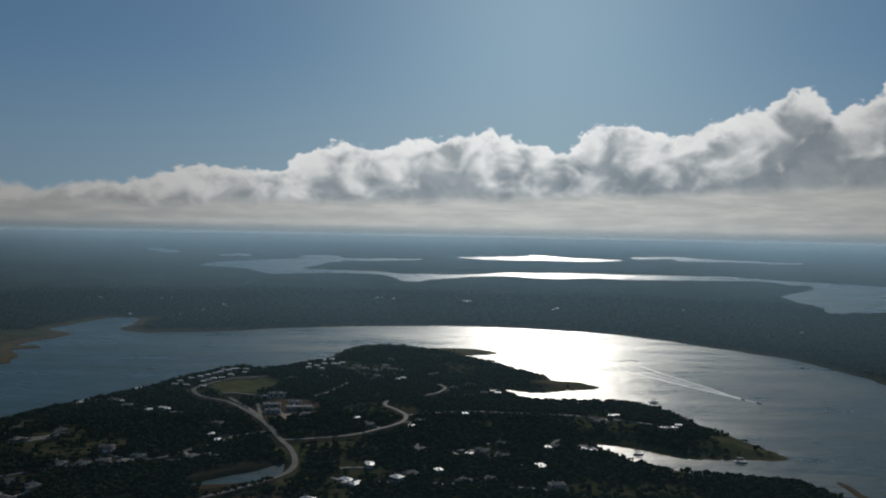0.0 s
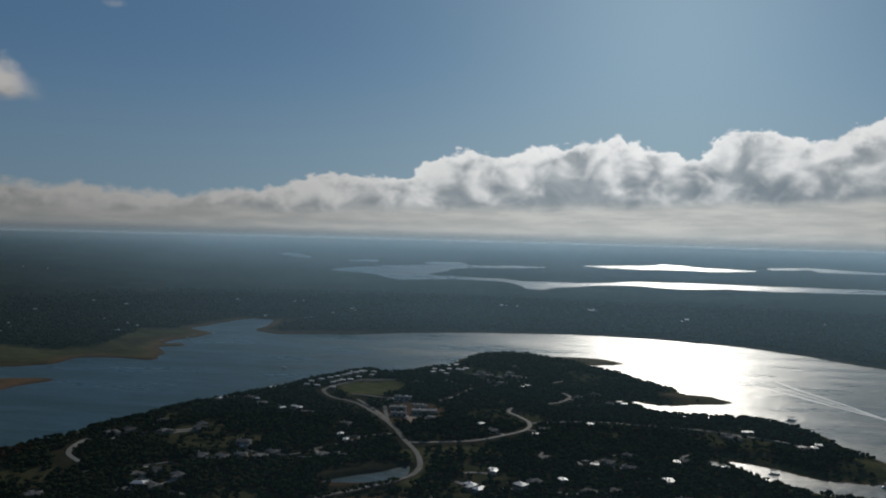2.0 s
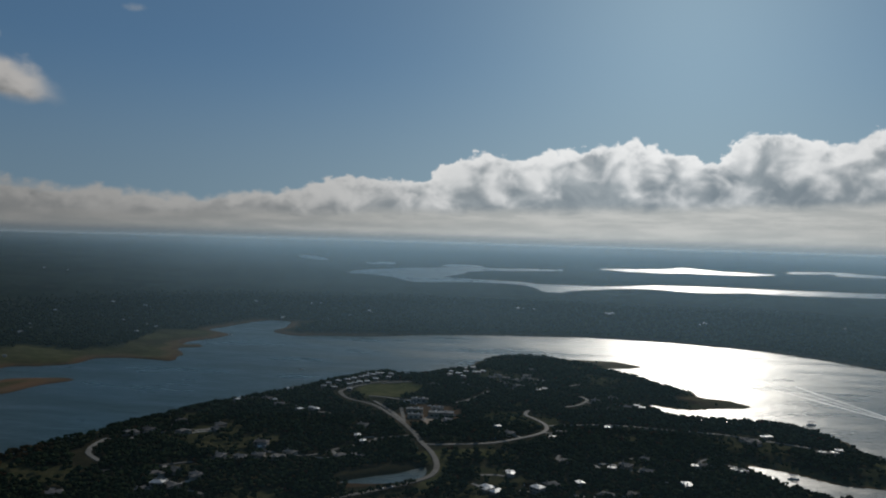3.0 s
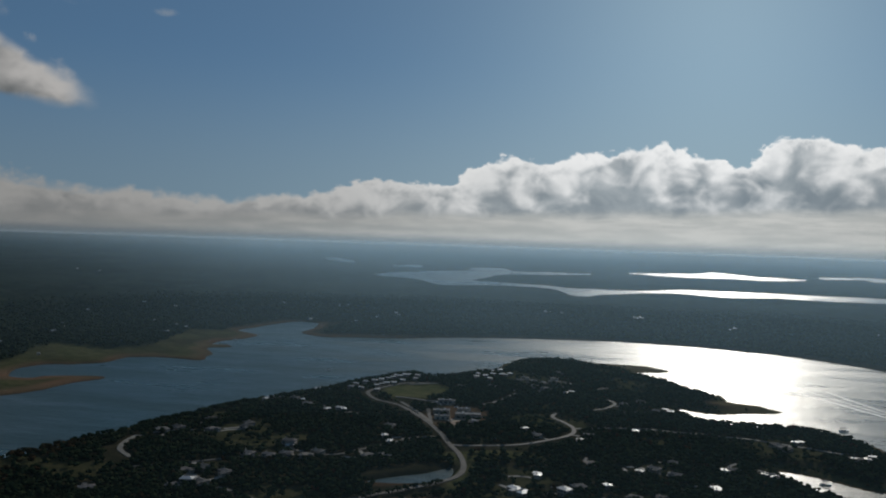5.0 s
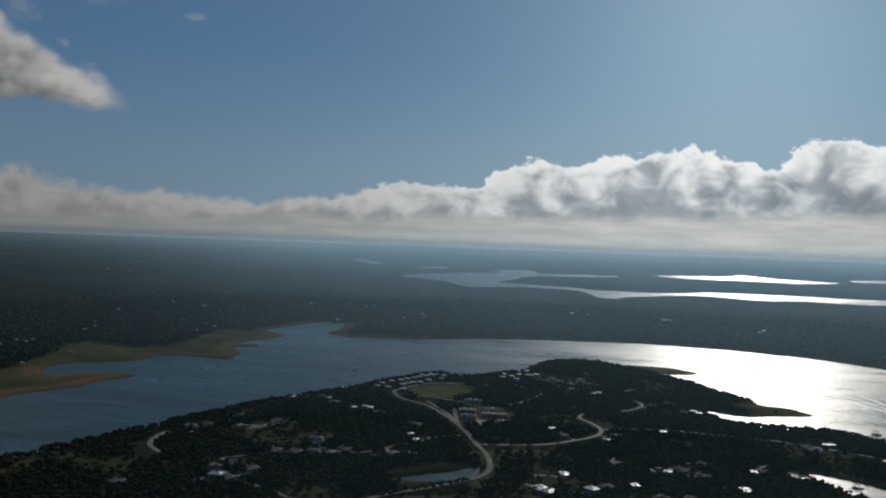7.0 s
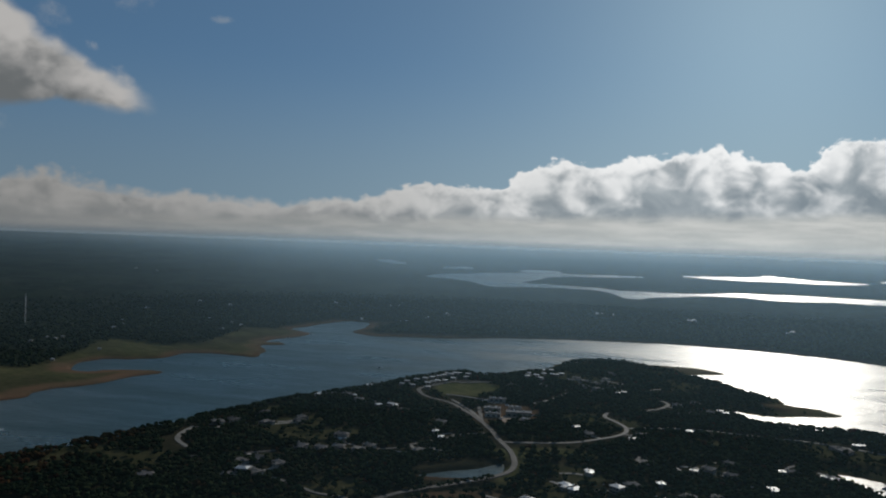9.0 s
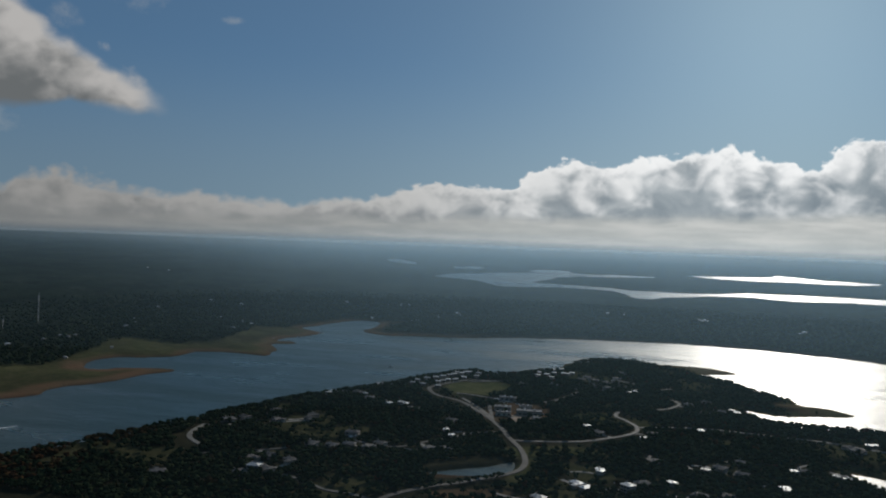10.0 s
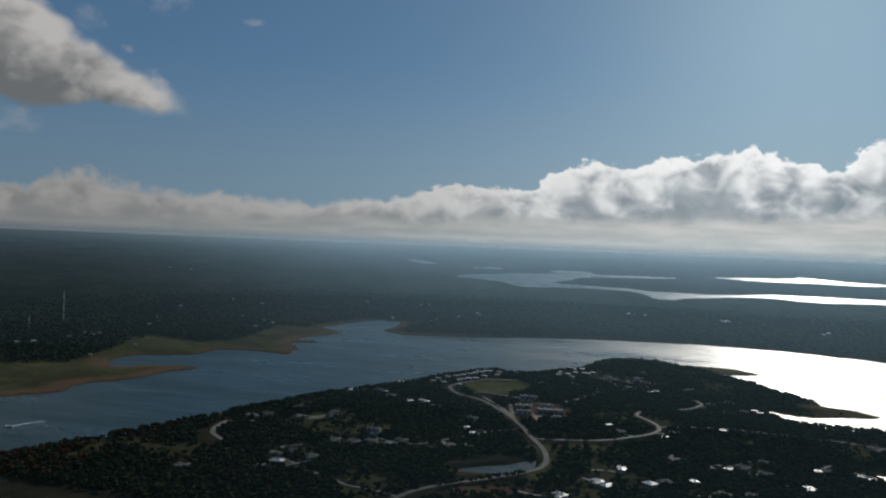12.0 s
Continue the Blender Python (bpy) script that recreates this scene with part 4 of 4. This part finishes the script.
TREES = [make_tree(s) for s in (1, 2, 3, 4)]
for i, k in enumerate(single):
    m = pose(tx[k], ty[k], tz[k] - 0.1, 0, 0, rng.uniform(0, 360))
    if i < 4:
        TREES[i].matrix_basis = m
        TREES[i].scale = (1, 1, 1)
    else:
        copy_thing(TREES[i % 4], m)


# a row along the road by the pond
for i in range(10):
    t = i / 9
    x, y = -141 - 52 * t + rng.uniform(-1.5, 1.5), 690 - 56 * t + rng.uniform(-1.5, 1.5)
    copy_thing(TREES[i % 4], pose(x, y, high(x, y) - 0.1, 0, 0, rng.uniform(0, 360)))


# ---------- boats and wakes ----------
def make_boat(x, y, turn, size, label, canopy_mat=None):
    boat = empty("boat", pose(x, y, 0, 0, 0, turn))
    bm = bmesh.new()
    s = size
    deck = [(-0.5, -0.17), (-0.5, 0.17), (0.15, 0.18), (0.38, 0.1), (0.52, 0.0), (0.38, -0.1), (0.15, -0.18)]
    up = [bm.verts.new((px * s, py * s, 0.09 * s + 0.5)) for px, py in deck]
    dn = [bm.verts.new((px * s * 0.92, py * s * 0.7, -0.15)) for px, py in deck]
    bm.faces.new(up[::-1])
    bm.faces.new(dn)
    for i in range(len(deck)):
        j = (i + 1) % len(deck)
        bm.faces.new((dn[i], up[i], up[j], dn[j]))
    bmesh.ops.recalc_face_normals(bm, faces=bm.faces)
    part("hull", bm, HULL, boat)
    part("windshield", block(bmesh.new(), 0.08 * s, 0, 0.09 * s + 0.5, 0.04 * s, 0.24 * s, 0.08 * s, 0.02), GLASS, boat)
    part("seats", block(bmesh.new(), -0.22 * s, 0, 0.09 * s + 0.5, 0.24 * s, 0.26 * s, 0.05 * s, 0.05), CANVAS, boat)
    if canopy_mat:
        part("canopy", block(bmesh.new(), -0.08 * s, 0, 0.33 * s + 0.5, 0.55 * s, 0.32 * s, 0.03 * s, 0.02), canopy_mat, boat)
        for a, b in ((-0.3, -0.14), (-0.3, 0.14), (0.15, -0.14), (0.15, 0.14)):
            part("canopy_post", block(bmesh.new(), a * s, b * s, 0.09 * s + 0.5, 0.08, 0.08, 0.24 * s), STEEL, boat)
    return tagged(boat, label, "boat")


make_boat(423, 1098, -62, 8, "white speedboat running ahead of its wake")
make_boat(410, 1122, -70, 8, "white speedboat towing a second wake")
make_boat(282, 1092, 20, 13, "covered houseboat moored off the shore", CANVAS)
make_boat(200, 830, 10, 11, "covered pontoon boat in the cove", CANVAS)
make_boat(295, 808, -5, 12, "covered pontoon boat off the point", CANVAS)
make_boat(-665, 668, 200, 8, "white speedboat on the open lake")
make_boat(-449, 1285, 30, 8, "small dark-covered boat on the lake", CANVAS)
make_boat(-493, 1775, 0, 14, "covered houseboat near the far shore", CANVAS)
make_boat(-777, 1512, 10, 9, "small dark-covered boat moored off the sandy shore", CANVAS)
make_boat(-751, 1575, -15, 9, "small dark-covered boat moored off the sandy shore", CANVAS)
make_boat(-741, 1667, 5, 9, "small dark-covered boat moored off the sandy shore", CANVAS)



def wake(points, label, wide0, wide1):
    """A low ridge of foam that widens and flattens behind a boat."""
    line = spline(points, 8, False)
    d = np.gradient(line, axis=0)
    d /= np.linalg.norm(d, axis=1)[:, None]
    nrm = np.stack([-d[:, 1], d[:, 0]], 1)
    k = len(line)
    verts, faces = [], []
    for i in range(k):
        t = i / (k - 1)
        w = (wide0 + (wide1 - wide0) * t) * (0.8 + 0.4 * rng.random())
        for o, up in ((-0.5, -0.05), (-0.15, 0.35 * (1 - 0.7 * t)), (0.15, 0.35 * (1 - 0.7 * t)), (0.5, -0.05)):
            verts.append((*(line[i] + nrm[i] * o * w), up))
    for i in range(k - 1):
        for j in range(3):
            faces.append((i * 4 + j, i * 4 + j + 1, (i + 1) * 4 + j + 1, (i + 1) * 4 + j)[::-1])
    tagged(link_mesh("water_wake", verts, faces, FOAM), label, "wake", kind="structure")


wake([(421, 1104), (353, 1233), (295, 1353), (259, 1410)], "white foam wake trailing a speedboat", 3.0, 8.0)
wake([(421, 1104), (366, 1240), (318, 1362), (290, 1440)], "thin foam edge of a speedboat's wake", 2.0, 4.5)
wake([(409, 1128), (384, 1225), (352, 1330), (335, 1400)], "second boat's foam wake", 2.4, 6.0)
wake([(-664, 672), (-661, 690), (-655, 705)], "short white wake behind a small boat", 1.5, 3.0)


# ---------- radio masts on the far land ----------
def make_mast(x, y, tall, label):
    mast = empty("radio_mast", pose(x, y, high(x, y) + 1.0))
    w = 1.2
    feet = [(w * math.cos(t), w * math.sin(t)) for t in (0.5, 2.6, 4.7)]
    for a, b in feet:
        part("leg", block(bmesh.new(), a, b, -2, 0.24, 0.24, tall + 2), STEEL, mast)
    levels = int(tall // 4)
    for i in range(levels):
        bm = bmesh.new()
        for j in range(3):
            p0 = Vector((*feet[j], i * 4.0))
            p1 = Vector((*feet[(j + 1) % 3], i * 4.0 + 4))
            m = look((p0 + p1) / 2, p1)
            bmesh.ops.create_cube(bm, size=1.0, matrix=m @ Matrix.Diagonal((0.22, 0.22, (p1 - p0).length, 1)))
        part("brace", bm, STEEL, mast)
    part("antenna", block(bmesh.new(), 0, 0, tall, 0.3, 0.3, 5), STEEL, mast)
    tagged(mast, label, "radio mast")


make_mast(-1249, 1400, 58, "tall pale lattice radio mast above the woods")
make_mast(-1237, 1296, 20, "short lattice mast above the woods")
